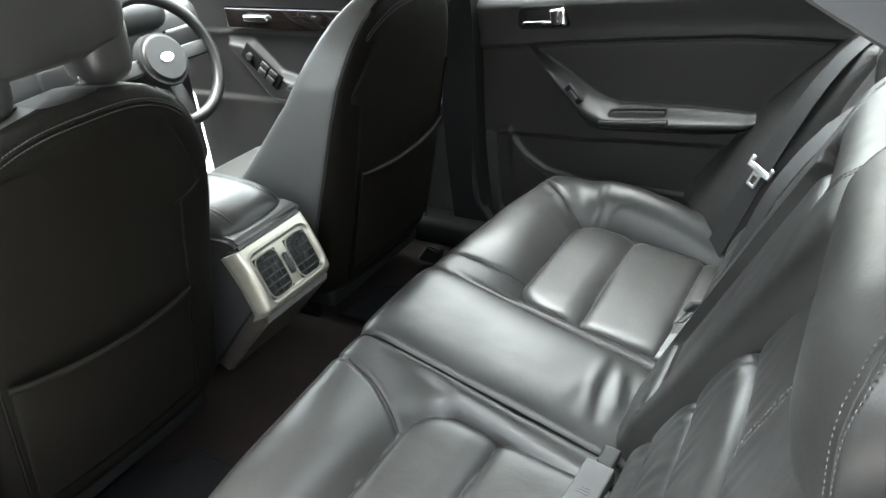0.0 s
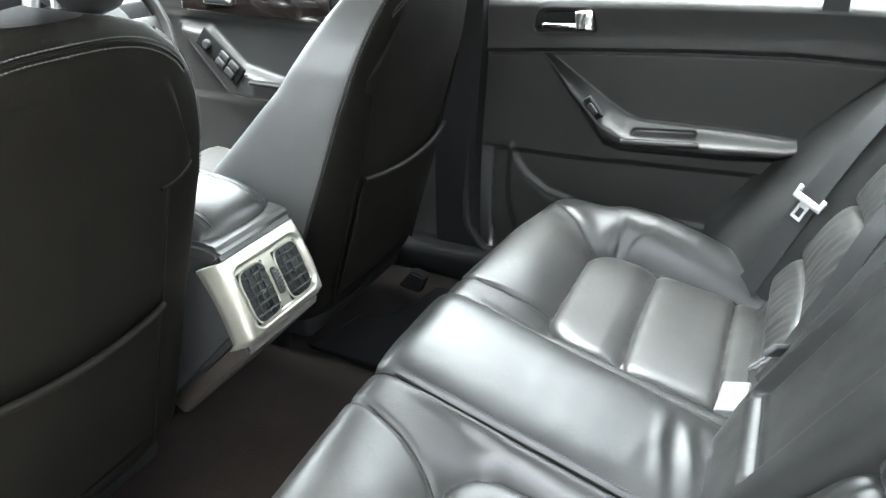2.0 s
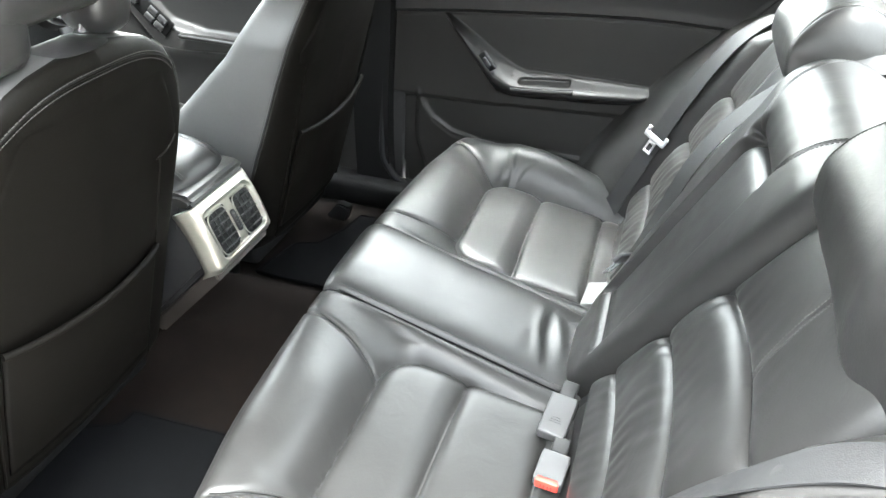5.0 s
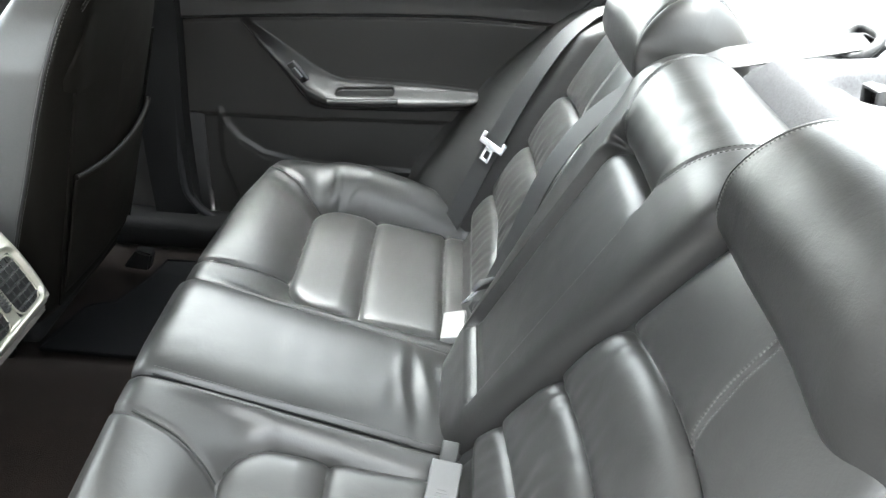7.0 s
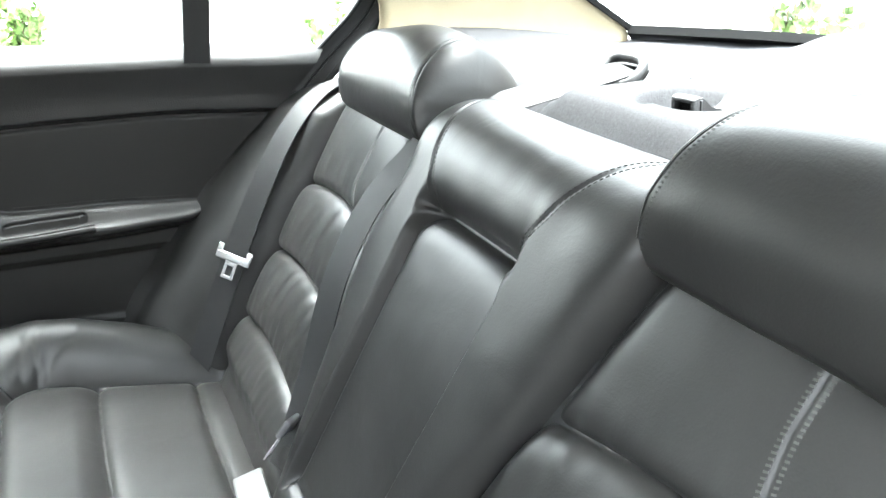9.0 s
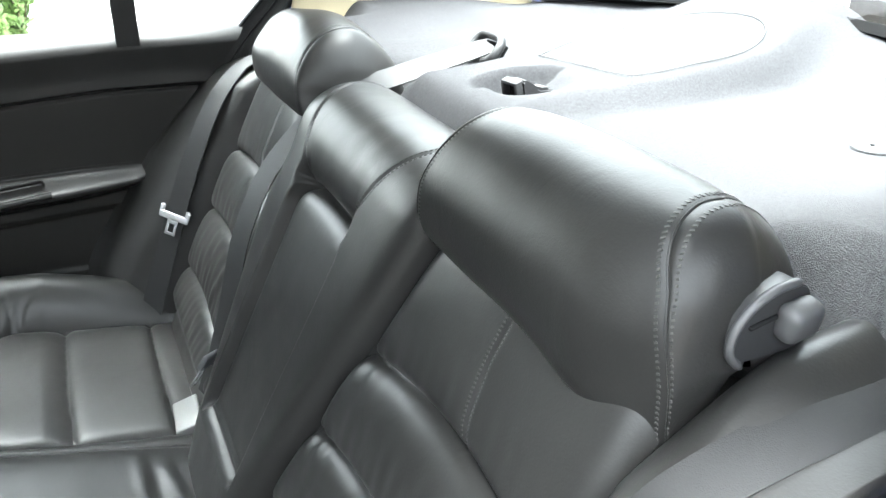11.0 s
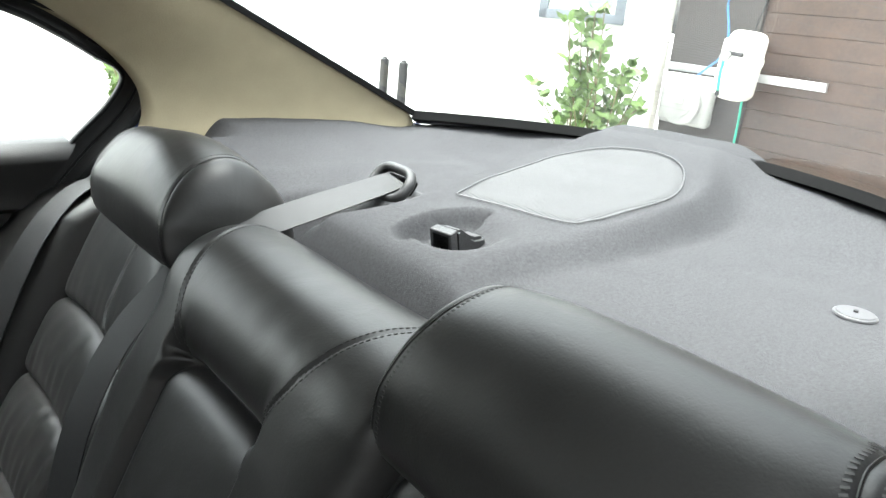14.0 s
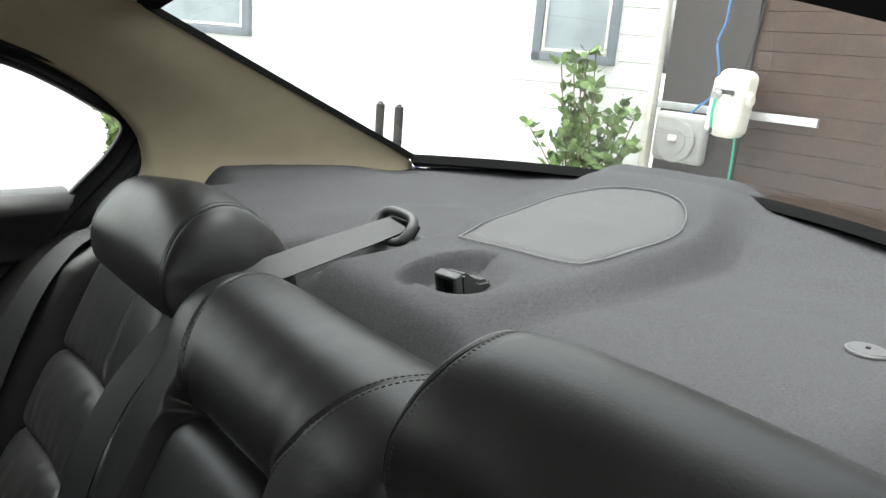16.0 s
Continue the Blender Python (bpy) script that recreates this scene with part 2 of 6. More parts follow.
def ring(r, k=8, squash=1.0):
    return [(r * math.cos(2 * math.pi * i / k), squash * r * math.sin(2 * math.pi * i / k)) for i in range(k)]


def slab(w, t):
    return [(-w / 2, -t / 2), (w / 2, -t / 2), (w / 2, t / 2), (-w / 2, t / 2)]


def swept(name, path, outline, mat, parent=None, label="", up=(0, 0, 1)):
    v, f = sweep(path, outline, up)
    ob = mesh_object(name, v, f, mat, parent, label)
    ob.data.set_sharp_from_angle(angle=radians(50))
    return ob


def stitches(name, path, normals, mat, parent, pitch=0.0065, size=(0.0042, 0.0011, 0.0011), slant=0.0, lift=0.0002):
    """A row of thread stitches along a path over a surface."""
    path, normals = np.array(path, float), np.array(normals, float)
    seg = np.linalg.norm(np.diff(path, axis=0), axis=1)
    dist = np.r_[0, np.cumsum(seg)]
    if np.ndim(normals) == 1:
        normals = np.broadcast_to(normals, path.shape)
    verts, faces = [], []
    box = np.array([(a, b, c) for a in (-0.5, 0.5) for b in (-0.5, 0.5) for c in (-0.5, 0.5)]) * size
    quad = [(0, 1, 3, 2), (4, 6, 7, 5), (0, 4, 5, 1), (2, 3, 7, 6), (0, 2, 6, 4), (1, 5, 7, 3)]
    for d in np.arange(pitch / 2, dist[-1], pitch):
        p = np.array([np.interp(d, dist, path[:, i]) for i in range(3)])
        q = np.array([np.interp(min(d + 0.002, dist[-1]), dist, path[:, i]) for i in range(3)])
        o = np.array([np.interp(max(d - 0.002, 0), dist, path[:, i]) for i in range(3)])
        nn = np.array([np.interp(d, dist, normals[:, i]) for i in range(3)])
        t = (q - o) / (np.linalg.norm(q - o) + 1e-9)
        nn /= np.linalg.norm(nn)
        s = np.cross(nn, t)
        s /= np.linalg.norm(s) + 1e-9
        t2 = math.cos(slant) * t + math.sin(slant) * s
        s2 = np.cross(nn, t2)
        base = len(verts)
        for a, b, c in box:
            verts.append(p + nn * (lift + c) + t2 * a + s2 * b)
        faces += [tuple(base + i for i in f) for f in quad]
    return mesh_object(name, verts, faces, mat, parent, smooth=False)


def sstep(a, b, x):
    t = np.clip((x - a) / (b - a), 0, 1)
    return t * t * (3 - 2 * t)


def line_distance(px, py, pts):
    """The distance of every place (px, py) from a line of points."""
    best = np.full(np.shape(px), 9.0)
    for (ax, ay), (bx, by) in zip(pts[:-1], pts[1:]):
        dx, dy = bx - ax, by - ay
        t = np.clip(((px - ax) * dx + (py - ay) * dy) / (dx * dx + dy * dy + 1e-12), 0, 1)
        best = np.minimum(best, np.hypot(px - ax - t * dx, py - ay - t * dy))
    return best


def box_sdf(px, py, x0, x1, y0, y1, r):
    """The signed distance from a rectangle with rounded corners."""
    qx = np.abs(px - (x0 + x1) / 2) - (x1 - x0) / 2 + r
    qy = np.abs(py - (y0 + y1) / 2) - (y1 - y0) / 2 + r
    return np.hypot(np.maximum(qx, 0), np.maximum(qy, 0)) + np.minimum(np.maximum(qx, qy), 0) - r


def ripple(a, b, seed, freq):
    """Smooth random relief between -1 and 1 over two coordinates."""
    rng = np.random.RandomState(seed)
    out = np.zeros(np.shape(a))
    for _ in range(9):
        k, th, ph = freq * rng.uniform(0.6, 1.7), rng.uniform(0, math.pi), rng.uniform(0, 6.28)
        out += np.sin(k * (a * math.cos(th) + b * math.sin(th)) + ph)
    return out / 4.5


def extrude(poly, y0, y1, bevel=0.006):
    """A solid from an outline in x and z, between two places across the car."""
    bm = bmesh.new()
    vs = [bm.verts.new((x, y0, z)) for x, z in poly]
    face = bm.faces.new(vs)
    moved = bmesh.ops.extrude_face_region(bm, geom=[face])
    bmesh.ops.translate(bm, vec=(0, y1 - y0, 0), verts=[v for v in moved["geom"] if isinstance(v, bmesh.types.BMVert)])
    bmesh.ops.recalc_face_normals(bm, faces=bm.faces[:])
    bmesh.ops.bevel(bm, geom=bm.edges[:], offset=bevel, segments=2, affect="EDGES")
    return bm


# ---- rear bench: cushion ----
MID = 0.012  # the car's centre line
SEAM = 0.132


def cushion_front(u):
    return -0.805 + 0.055 * np.clip((u - 0.15) / 0.57, 0, 2) ** 3


def cushion_top(x, u, side):
    """The height of the bench over (x, u), u being the distance from the centre line."""
    pad = 0.50 - 0.16 * (x + 0.6)
    inner = 0.602 - 0.285 * (x + 0.79)
    outer = np.interp(x, [-0.8, -0.7, -0.6, -0.5, -0.4, -0.3, -0.22], [0.592, 0.60, 0.602, 0.592, 0.565, 0.525, 0.49])
    wing = inner + (outer - inner) * sstep(0.17, 0.42, u)
    wing = wing - 0.07 * sstep(0.66, 0.76, u) ** 2
    d = box_sdf(x, u, -0.625, -0.262, 0.185, 0.605, 0.075)
    d = np.where(x > -0.45, box_sdf(x, u, -0.625, -0.23, 0.185, 0.605, 0.03), d)
    seam = pad - 0.006
    soft = 0.018 + 0.012 * sstep(0.5, 0.6, u) + 0.035 * sstep(-0.56, -0.64, x)
    outside = seam + (wing - seam) * (1 - np.exp(-np.maximum(d, 0) / soft))
    swell = 0.012 + 0.006 * sstep(-0.48, -0.52, x)
    inside = seam + swell * (1 - np.exp(np.minimum(d, 0) / 0.011))
    for at, deep, wide in ((-0.472, 0.015, 0.011), (-0.298, 0.013, 0.008)):
        inside = inside - deep * np.exp(-np.abs(x - at - 0.004 * np.cos(7 * u)) / wide)
    z = np.where(d > 0, outside, inside)
    # seams that run from the front edge to the insert
    s1 = line_distance(x, u, [(-0.81, 0.205), (-0.76, 0.213), (-0.70, 0.228), (-0.655, 0.25), (-0.62, 0.275)])
    s2 = line_distance(x, u, [(-0.74, 0.655), (-0.69, 0.625), (-0.63, 0.585), (-0.60, 0.575)])
    z = z - 0.006 * np.exp(-((s1 / 0.007) ** 2)) * (d > 0) - 0.007 * np.exp(-((s2 / 0.008) ** 2)) * (d > -0.005)
    near2 = np.exp(-((s2 / 0.06) ** 2)) + 0.6 * np.exp(-(((x + 0.5) / 0.12) ** 2) - ((u - 0.63) / 0.04) ** 2)
    z = z + 0.0022 * near2 * ripple(x * 0.5, u, 14 + side, 150.0) * (d > 0)
    # gathered folds round the corner of the insert
    for ang, far, deep in ((0.15, 0.085, 0.0040), (0.5, 0.07, 0.0052), (0.8, 0.095, 0.0045), (1.1, 0.06, 0.0050), (1.35, 0.08, 0.0035), (1.75, 0.07, 0.0030), (-0.3, 0.09, 0.0025)):
        ca, sa = math.cos(ang), math.sin(ang)
        run = (x + 0.585) * ca + (u - 0.575) * sa
        off = -(x + 0.585) * sa + (u - 0.575) * ca + 0.006 * np.sin(run * 60 + ang * 9)
        z = z - deep * np.exp(-((off / 0.0055) ** 2)) * sstep(0.018, 0.035, run) * sstep(far + 0.03, far - 0.02, run) * (d > 0)
    level = 0.604 - 0.285 * (x + 0.79) - 0.006
    z = z + (level - z) * sstep(0.165, SEAM, u)
    z = z - 0.005 * np.exp(-np.abs(u - SEAM) / 0.0045)
    z = z + 0.0012 * ripple(x, u, 5 + side, 18.0) + 0.0003 * ripple(x, u, 9 + side, 70.0)
    return z, d


def cushion_grid(u_line, side):
    """Places of one bench section; u_line: distances from the centre line; side: +1 or -1."""
    s = np.r_[np.linspace(-0.28, -0.05, 14), np.linspace(-0.045, 0.56, 200)]
    S, U = np.meshgrid(s, u_line, indexing="ij")
    r = 0.022
    run = r * np.logaddexp(0, S / r)
    fall = r * np.logaddexp(0, -S / r)
    x = cushion_front(U) + run
    z, d = cushion_top(x, U, side)
    z = z - fall + 0.004
    piping = np.exp(-(((S + 0.012) / 0.007) ** 2))
    x = x - 0.004 * piping + 0.06 * fall
    return np.stack([x, MID + side * U, z], -1), S, U, d


bench = thing("rear_seat", "black leather rear bench seat with ribbed backrest and centre armrest", "car seat")
for side in (1, -1):
    xyz, S, U, d = cushion_grid(np.linspace(SEAM + 0.002, 0.735, 200), side)
    # the outer edge turns down to the door
    drop = sstep(0.70, 0.735, U)
    xyz[..., 2] -= 0.10 * drop**2
    x = xyz[..., 0]
    cell = lambda a: 0.25 * (a[:-1, :-1] + a[1:, :-1] + a[1:, 1:] + a[:-1, 1:])
    dm, xm = cell(d), cell(x)
    body = dm > 0
    root = sheet("seat_cushion", xyz, LEATHER, bench, mask=body, flip=side < 0)
    sheet("front_pad", xyz, LEATHER, root, mask=~body & (xm < -0.472), flip=side < 0)
    sheet("rear_pad", xyz, LEATHER, root, mask=~body & (xm >= -0.472) & (xm < -0.298), flip=side < 0)
    sheet("rear_strip", xyz, LEATHER, root, mask=~body & (xm >= -0.298), flip=side < 0)
    line = spline([(-0.765, 0.212), (-0.745, 0.2165), (-0.70, 0.228), (-0.655, 0.25), (-0.63, 0.268)], 60)
    for off in (-0.004, 0.004):
        zz, _ = cushion_top(line[:, 0], line[:, 1] + off, side)
        stitches("stitching", np.stack([line[:, 0], MID + side * (line[:, 1] + off), zz + 0.004], -1), (0, 0, 1), THREAD_DARK, root)
    # the joints themselves: a tight dark line in each groove
    outer = spline([(-0.735, 0.652), (-0.69, 0.625), (-0.63, 0.585), (-0.605, 0.577)], 50)
    for joint in (line, outer):
        zz, _ = cushion_top(joint[:, 0], joint[:, 1], side)
        swept("seam_line", np.stack([joint[:, 0], MID + side * joint[:, 1], zz + 0.0042], -1), ring(0.0013, 6), DEEP, root)
    for off in (-0.005, 0.005):
        zz, _ = cushion_top(outer[:, 0], outer[:, 1] + off, side)
        stitches("stitching", np.stack([outer[:, 0], MID + side * (outer[:, 1] + off), zz + 0.004], -1), (0, 0, 1), THREAD_DARK, root)


def centre_top(x, y):
    z = 0.604 - 0.285 * (x + 0.79)
    q = np.abs(y) / SEAM
    z = z + 0.012 * (1 - q**4) - 0.009 * np.exp(-np.abs((1 - q) * SEAM) / 0.0045)
    # slack folds near the backrest
    for fx0, fy0, run, wide, deep, lean in ((-0.366, -0.005, 0.085, 0.013, 0.0055, -0.10), (-0.322, 0.005, 0.060, 0.014, 0.0052, -0.13), (-0.398, -0.03, 0.05, 0.016, 0.0022, 0.05)):
        a = (y - fy0) / run
        c = (x - fx0 - lean * (y - fy0) - 0.003 * np.sin(35 * y + fx0 * 90)) / wide
        z = z + deep * np.exp(-a * a) * (np.exp(-c * c) - 0.5 * np.exp(-((c - 1.5) ** 2)))
    return z + 0.0016 * ripple(x, y, 3, 17.0) + 0.0003 * ripple(x, y, 4, 80.0)


s = np.r_[np.linspace(-0.28, -0.05, 14), np.linspace(-0.045, 0.56, 200)]
S, V = np.meshgrid(s, np.linspace(-SEAM, SEAM, 90), indexing="ij")
run, fall = 0.022 * np.logaddexp(0, S / 0.022), 0.022 * np.logaddexp(0, -S / 0.022)
X = cushion_front(np.abs(V)) + run
Zc = centre_top(X, V) - fall + 0.004
X = X - 0.004 * np.exp(-(((S + 0.012) / 0.007) ** 2)) + 0.06 * fall
centre_cushion = sheet("centre_cushion", np.stack([X, MID + V, Zc], -1), LEATHER, bench)
for sd in (-1, 1):
    xs = np.linspace(-0.762, -0.27, 90)
    zz = centre_top(xs, np.full_like(xs, sd * (SEAM - 0.0005))) + 0.0035
    swept("seam_line", np.stack([xs, np.full_like(xs, MID + sd * SEAM), zz], -1), ring(0.0018, 6), DEEP, centre_cushion)
    for off in (-0.009, 0.009):
        yy = np.full_like(xs, sd * SEAM + off)
        zz = np.where(np.abs(yy) < SEAM, centre_top(xs, yy), cushion_top(xs, np.abs(yy), sd)[0]) + 0.004
        stitches("stitching", np.stack([xs, MID + yy, zz], -1), (0, 0, 1), THREAD, centre_cushion, pitch=0.006, slant=0.35)
part("base", rbox((0.50, 1.40, 0.30), 0.03, m=pose(-0.50, MID, 0.265)), PLASTIC_DARK, bench)


# ---- rear bench: backrest ----
TILT_X = 0.5  # rearward run for each metre of height
NORMAL = np.array([-1.0, 0.0, TILT_X]) / math.hypot(1, TILT_X)


def back_place(z, y, h):
    return np.stack([0.01 + TILT_X * (z - 1.0) + NORMAL[0] * h, MID + y, z + NORMAL[2] * h], -1)


def inner_edge(z):
    return 0.150 + 0.125 * np.clip((z - 0.53) / 0.45, -0.5, 1.1)


def outer_edge(z, side):
    """Where the backrest meets the bolster; the near one widens under the headrest."""
    return 0.612 + (0.052 * sstep(0.74, 0.96, z) if side < 0 else 0.0 * z)


def centre_edge(z, y):
    """Half width of the centre section; its far shoulder leaves room for the belt."""
    return inner_edge(z) - np.where(y > 0, 0.052 * sstep(0.84, 0.99, z), 0.0)


CHANNELS = (0.846, 0.718, 0.585)
PANEL_SEAM = {1: [(0.388, 1.03), (0.392, 0.96), (0.390, 0.90), (0.368, 0.868)], -1: [(0.468, 1.03), (0.466, 0.95), (0.474, 0.90), (0.486, 0.868)]}


def side_relief(z, y, side):
    u = np.abs(y)
    a, b = inner_edge(z), outer_edge(z, side) + 0.003
    f = (u - a) / (b - a)
    zc = z - 0.022 * np.sin(math.pi * np.clip(f, 0, 1)) - 0.01 * (f - 0.5)
    h = 0.0 * z
    lows = (0.40,) + CHANNELS[::-1] + (1.02,)
    for lo, hi in zip(lows[:-1], lows[1:]):
        q = np.clip((zc - lo) / (hi - lo), 0, 1)
        inside = (zc >= lo) & (zc < hi)
        amount = 0.019 if hi < 1.0 else 0.009
        down, rise = (1 - q) * (hi - lo), q * (hi - lo)
        pad = amount * (1 - np.exp(-down / 0.017)) * (1 - 0.35 * np.exp(-rise / 0.03))
        h = np.where(inside, pad - 0.012 * np.exp(-rise / 0.005) - (0.009 if hi < 1.0 else 0.0) * np.exp(-down / 0.004), h)
    edge = np.minimum(1.6 * (u - a), b - u)
    h = h - 0.024 * np.exp(-np.maximum(edge, 0) / 0.016)
    s1 = line_distance(u, z, PANEL_SEAM[side])
    h = h - 0.003 * np.exp(-((s1 / 0.004) ** 2))
    # tension creases at the inner ends of the channels
    for c in CHANNELS:
        near = np.exp(-(((z - c) / 0.035) ** 2) - ((u - a - 0.04) / 0.05) ** 2)
        h = h + 0.0022 * near * ripple(y, z * 0.4, 40 + int(c * 100), 150.0)
        mid = np.exp(-(((zc - c + 0.05) / 0.045) ** 2) - ((f - 0.45) / 0.36) ** 2)
        h = h + (0.0021 if side > 0 else 0.0010) * mid * ripple(y + 0.25 * (z - c), z * 0.16, 60 + int(c * 100), 150.0)
        low = np.exp(-(((zc - c - 0.03) / 0.03) ** 2) - ((f - 0.5) / 0.4) ** 2)
        h = h + (0.0015 if side > 0 else 0.0008) * low * ripple(y - 0.2 * (z - c), z * 0.2, 80 + int(c * 100), 150.0)
    # the lowest pad tucks under towards the cushion
    h = h - 0.024 * sstep(0.535, 0.485, z)
    return h + 0.0010 * ripple(y, z, 21 + int(side), 20.0) + 0.0003 * ripple(y, z, 33 + int(side), 80.0)


backrest = bench
for side in (1, -1):
    rows = np.concatenate([np.linspace(lo, hi, n, endpoint=False) for lo, hi, n in ((0.37, CHANNELS[2], 70), (CHANNELS[2], CHANNELS[1], 64), (CHANNELS[1], CHANNELS[0], 62), (CHANNELS[0], 1.025, 70))] + [[1.025]])
    f = np.linspace(0.0, 1.0, 220)
    ZC, F = np.meshgrid(rows, f, indexing="ij")
    Z = ZC + 0.022 * np.sin(math.pi * F) + 0.01 * (F - 0.5)
    A = inner_edge(Z) - 0.004
    Yv = side * (A + F * (outer_edge(Z, side) + 0.003 - A))
    P = back_place(Z, Yv, side_relief(Z, Yv, side))
    zc = 0.25 * (ZC[:-1, :-1] + ZC[1:, :-1] + ZC[1:, 1:] + ZC[:-1, 1:])
    root = sheet("side_backrest", P, LEATHER, backrest, mask=zc >= CHANNELS[0], flip=side < 0)
    for lo, hi in zip((0.0,) + CHANNELS[:0:-1], CHANNELS[::-1]):
        sheet("rib_pad", P, LEATHER, root, mask=(zc >= lo) & (zc < hi), flip=side < 0)
    line = spline(PANEL_SEAM[side], 50)
    for off in (-0.006, 0.006):
        yv = side * (line[:, 0] + off)
        stitches("stitching", back_place(line[:, 1], yv, side_relief(line[:, 1], yv, side)), NORMAL, THREAD, root, pitch=0.0052, size=(0.0022, 0.0042, 0.0009), slant=0.2)
part("backrest_core", rbox((0.10, 1.22, 0.70), 0.03, m=pose(-0.075, MID, 0.70, 0, math.degrees(math.atan(TILT_X)), 0)), PLASTIC_DARK, backrest)

# centre section with the fold-down armrest panel; it rolls over the top to the shelf
zs0 = np.linspace(0.40, 1.0, 260)
arc = np.linspace(0.02, 1, 50)
rad = 0.076
prof = [(0.01 + TILT_X * (q - 1.0), q, NORMAL[0], NORMAL[2], q) for q in zs0]
cx, cz = prof[-1][0] - NORMAL[0] * rad, prof[-1][1] - NORMAL[2] * rad
ang0 = math.atan2(NORMAL[2], NORMAL[0])
for q in arc:
    th = ang0 - q * radians(150)
    prof.append((cx + rad * math.cos(th), cz + rad * math.sin(th), math.cos(th), math.sin(th), 1.0 + q * radians(150) * rad))
prof = np.array(prof)


def centre_relief(t, y):
    """Relief of the centre backrest; t: length up the profile, as a height."""
    u = np.abs(y)
    a = centre_edge(t, y)
    h = 0.052 * (1 - np.exp(-np.maximum(a - u, 0) / 0.011)) - 0.012
    half = np.clip(0.100 + 0.02 * (t - 0.5) / 0.45, 0.08, 0.12)
    d = np.maximum(u - half, t - 0.945)
    d = np.where((t > 0.88) & (u > half - 0.05), np.hypot(np.maximum(u - half + 0.05, 0), np.maximum(t - 0.895, 0)) - 0.05, d)
    h = h - 0.017 * sstep(0.010, -0.008, d) * sstep(0.530, 0.568, t) - 0.012 * np.exp(-((d / 0.0048) ** 2)) * sstep(0.95, 0.93, t) * sstep(0.53, 0.56, t) - 0.004 * np.exp(-(((t - 0.552) / 0.004) ** 2)) * sstep(0.0, -0.01, d)
    h = h - 0.034 * np.exp(-np.abs(t - 0.943) / np.where(t < 0.943, 0.010, 0.019)) * sstep(half + 0.012, half - 0.016, u)
    h = h - 0.016 * sstep(0.52, 0.42, t) * sstep(0.05, 0.14, u)
    # seams of the top pad
    top = np.where(t > 0.945, 1, 0)
    line = 0.108 + 0.085 * np.clip((t - 0.95) / 0.14, 0, 1)
    h = h - 0.0018 * top * np.exp(-(((u - line) / 0.003) ** 2))
    crease = np.exp(-(((t - 1.0) / 0.035) ** 2))
    h = h + 0.0006 * crease * ripple(y, t * 0.3, 53, 90.0)
    return h + 0.0010 * ripple(y, t, 51, 16.0) + 0.0003 * ripple(y, t, 52, 80.0)


F = np.linspace(-1, 1, 240)
T = prof[:, 4]
TT, FF = np.meshgrid(T, F, indexing="ij")
Yc = FF * centre_edge(TT, FF)
H = centre_relief(TT, Yc)
P = np.stack([prof[:, 0][:, None] + prof[:, 2][:, None] * H, MID + Yc, prof[:, 1][:, None] + prof[:, 3][:, None] * H], -1)
cell = lambda a: 0.25 * (a[:-1, :-1] + a[1:, :-1] + a[1:, 1:] + a[:-1, 1:])
tm, um = cell(TT), np.abs(cell(Yc))
panel = (tm < 0.945) & (tm > 0.550) & (um < np.clip(0.100 + 0.02 * (tm - 0.5) / 0.45, 0.08, 0.12))
top_pad = (tm >= 0.945) & (um < 0.108 + 0.085 * np.clip((tm - 0.95) / 0.14, 0, 1))
centre_back = sheet("centre_backrest", P, LEATHER, backrest, mask=~panel & ~top_pad)
sheet("armrest_panel", P, LEATHER, centre_back, mask=panel)
sheet("top_pad", P, LEATHER, centre_back, mask=top_pad)
for sd in (-1, 1):
    for off in (-0.006, 0.006):
        tl = np.linspace(0.95, 1.0 + 0.15, 70)
        yl = sd * (0.108 + 0.085 * np.clip((tl - 0.95) / 0.14, 0, 1) + off)
        hl = centre_relief(tl, yl)
        px, pz, nx, nz = (np.interp(tl, T, prof[:, i]) for i in range(4))
        stitches("stitching", np.stack([px + nx * hl, MID + yl, pz + nz * hl], -1), np.stack([nx, 0 * nx, nz], -1), THREAD_DARK, centre_back, pitch=0.007)


# ---- headrests built into the backrest ----
HEAD = spline([(0.055, 0.985), (0.022, 0.992), (-0.008, 1.016), (-0.011, 1.075), (0.008, 1.125), (0.040, 1.160), (0.085, 1.176), (0.130, 1.166), (0.172, 1.128), (0.200, 1.075), (0.214, 1.01), (0.205, 0.955), (0.12, 0.945), (0.055, 0.985)], 110)


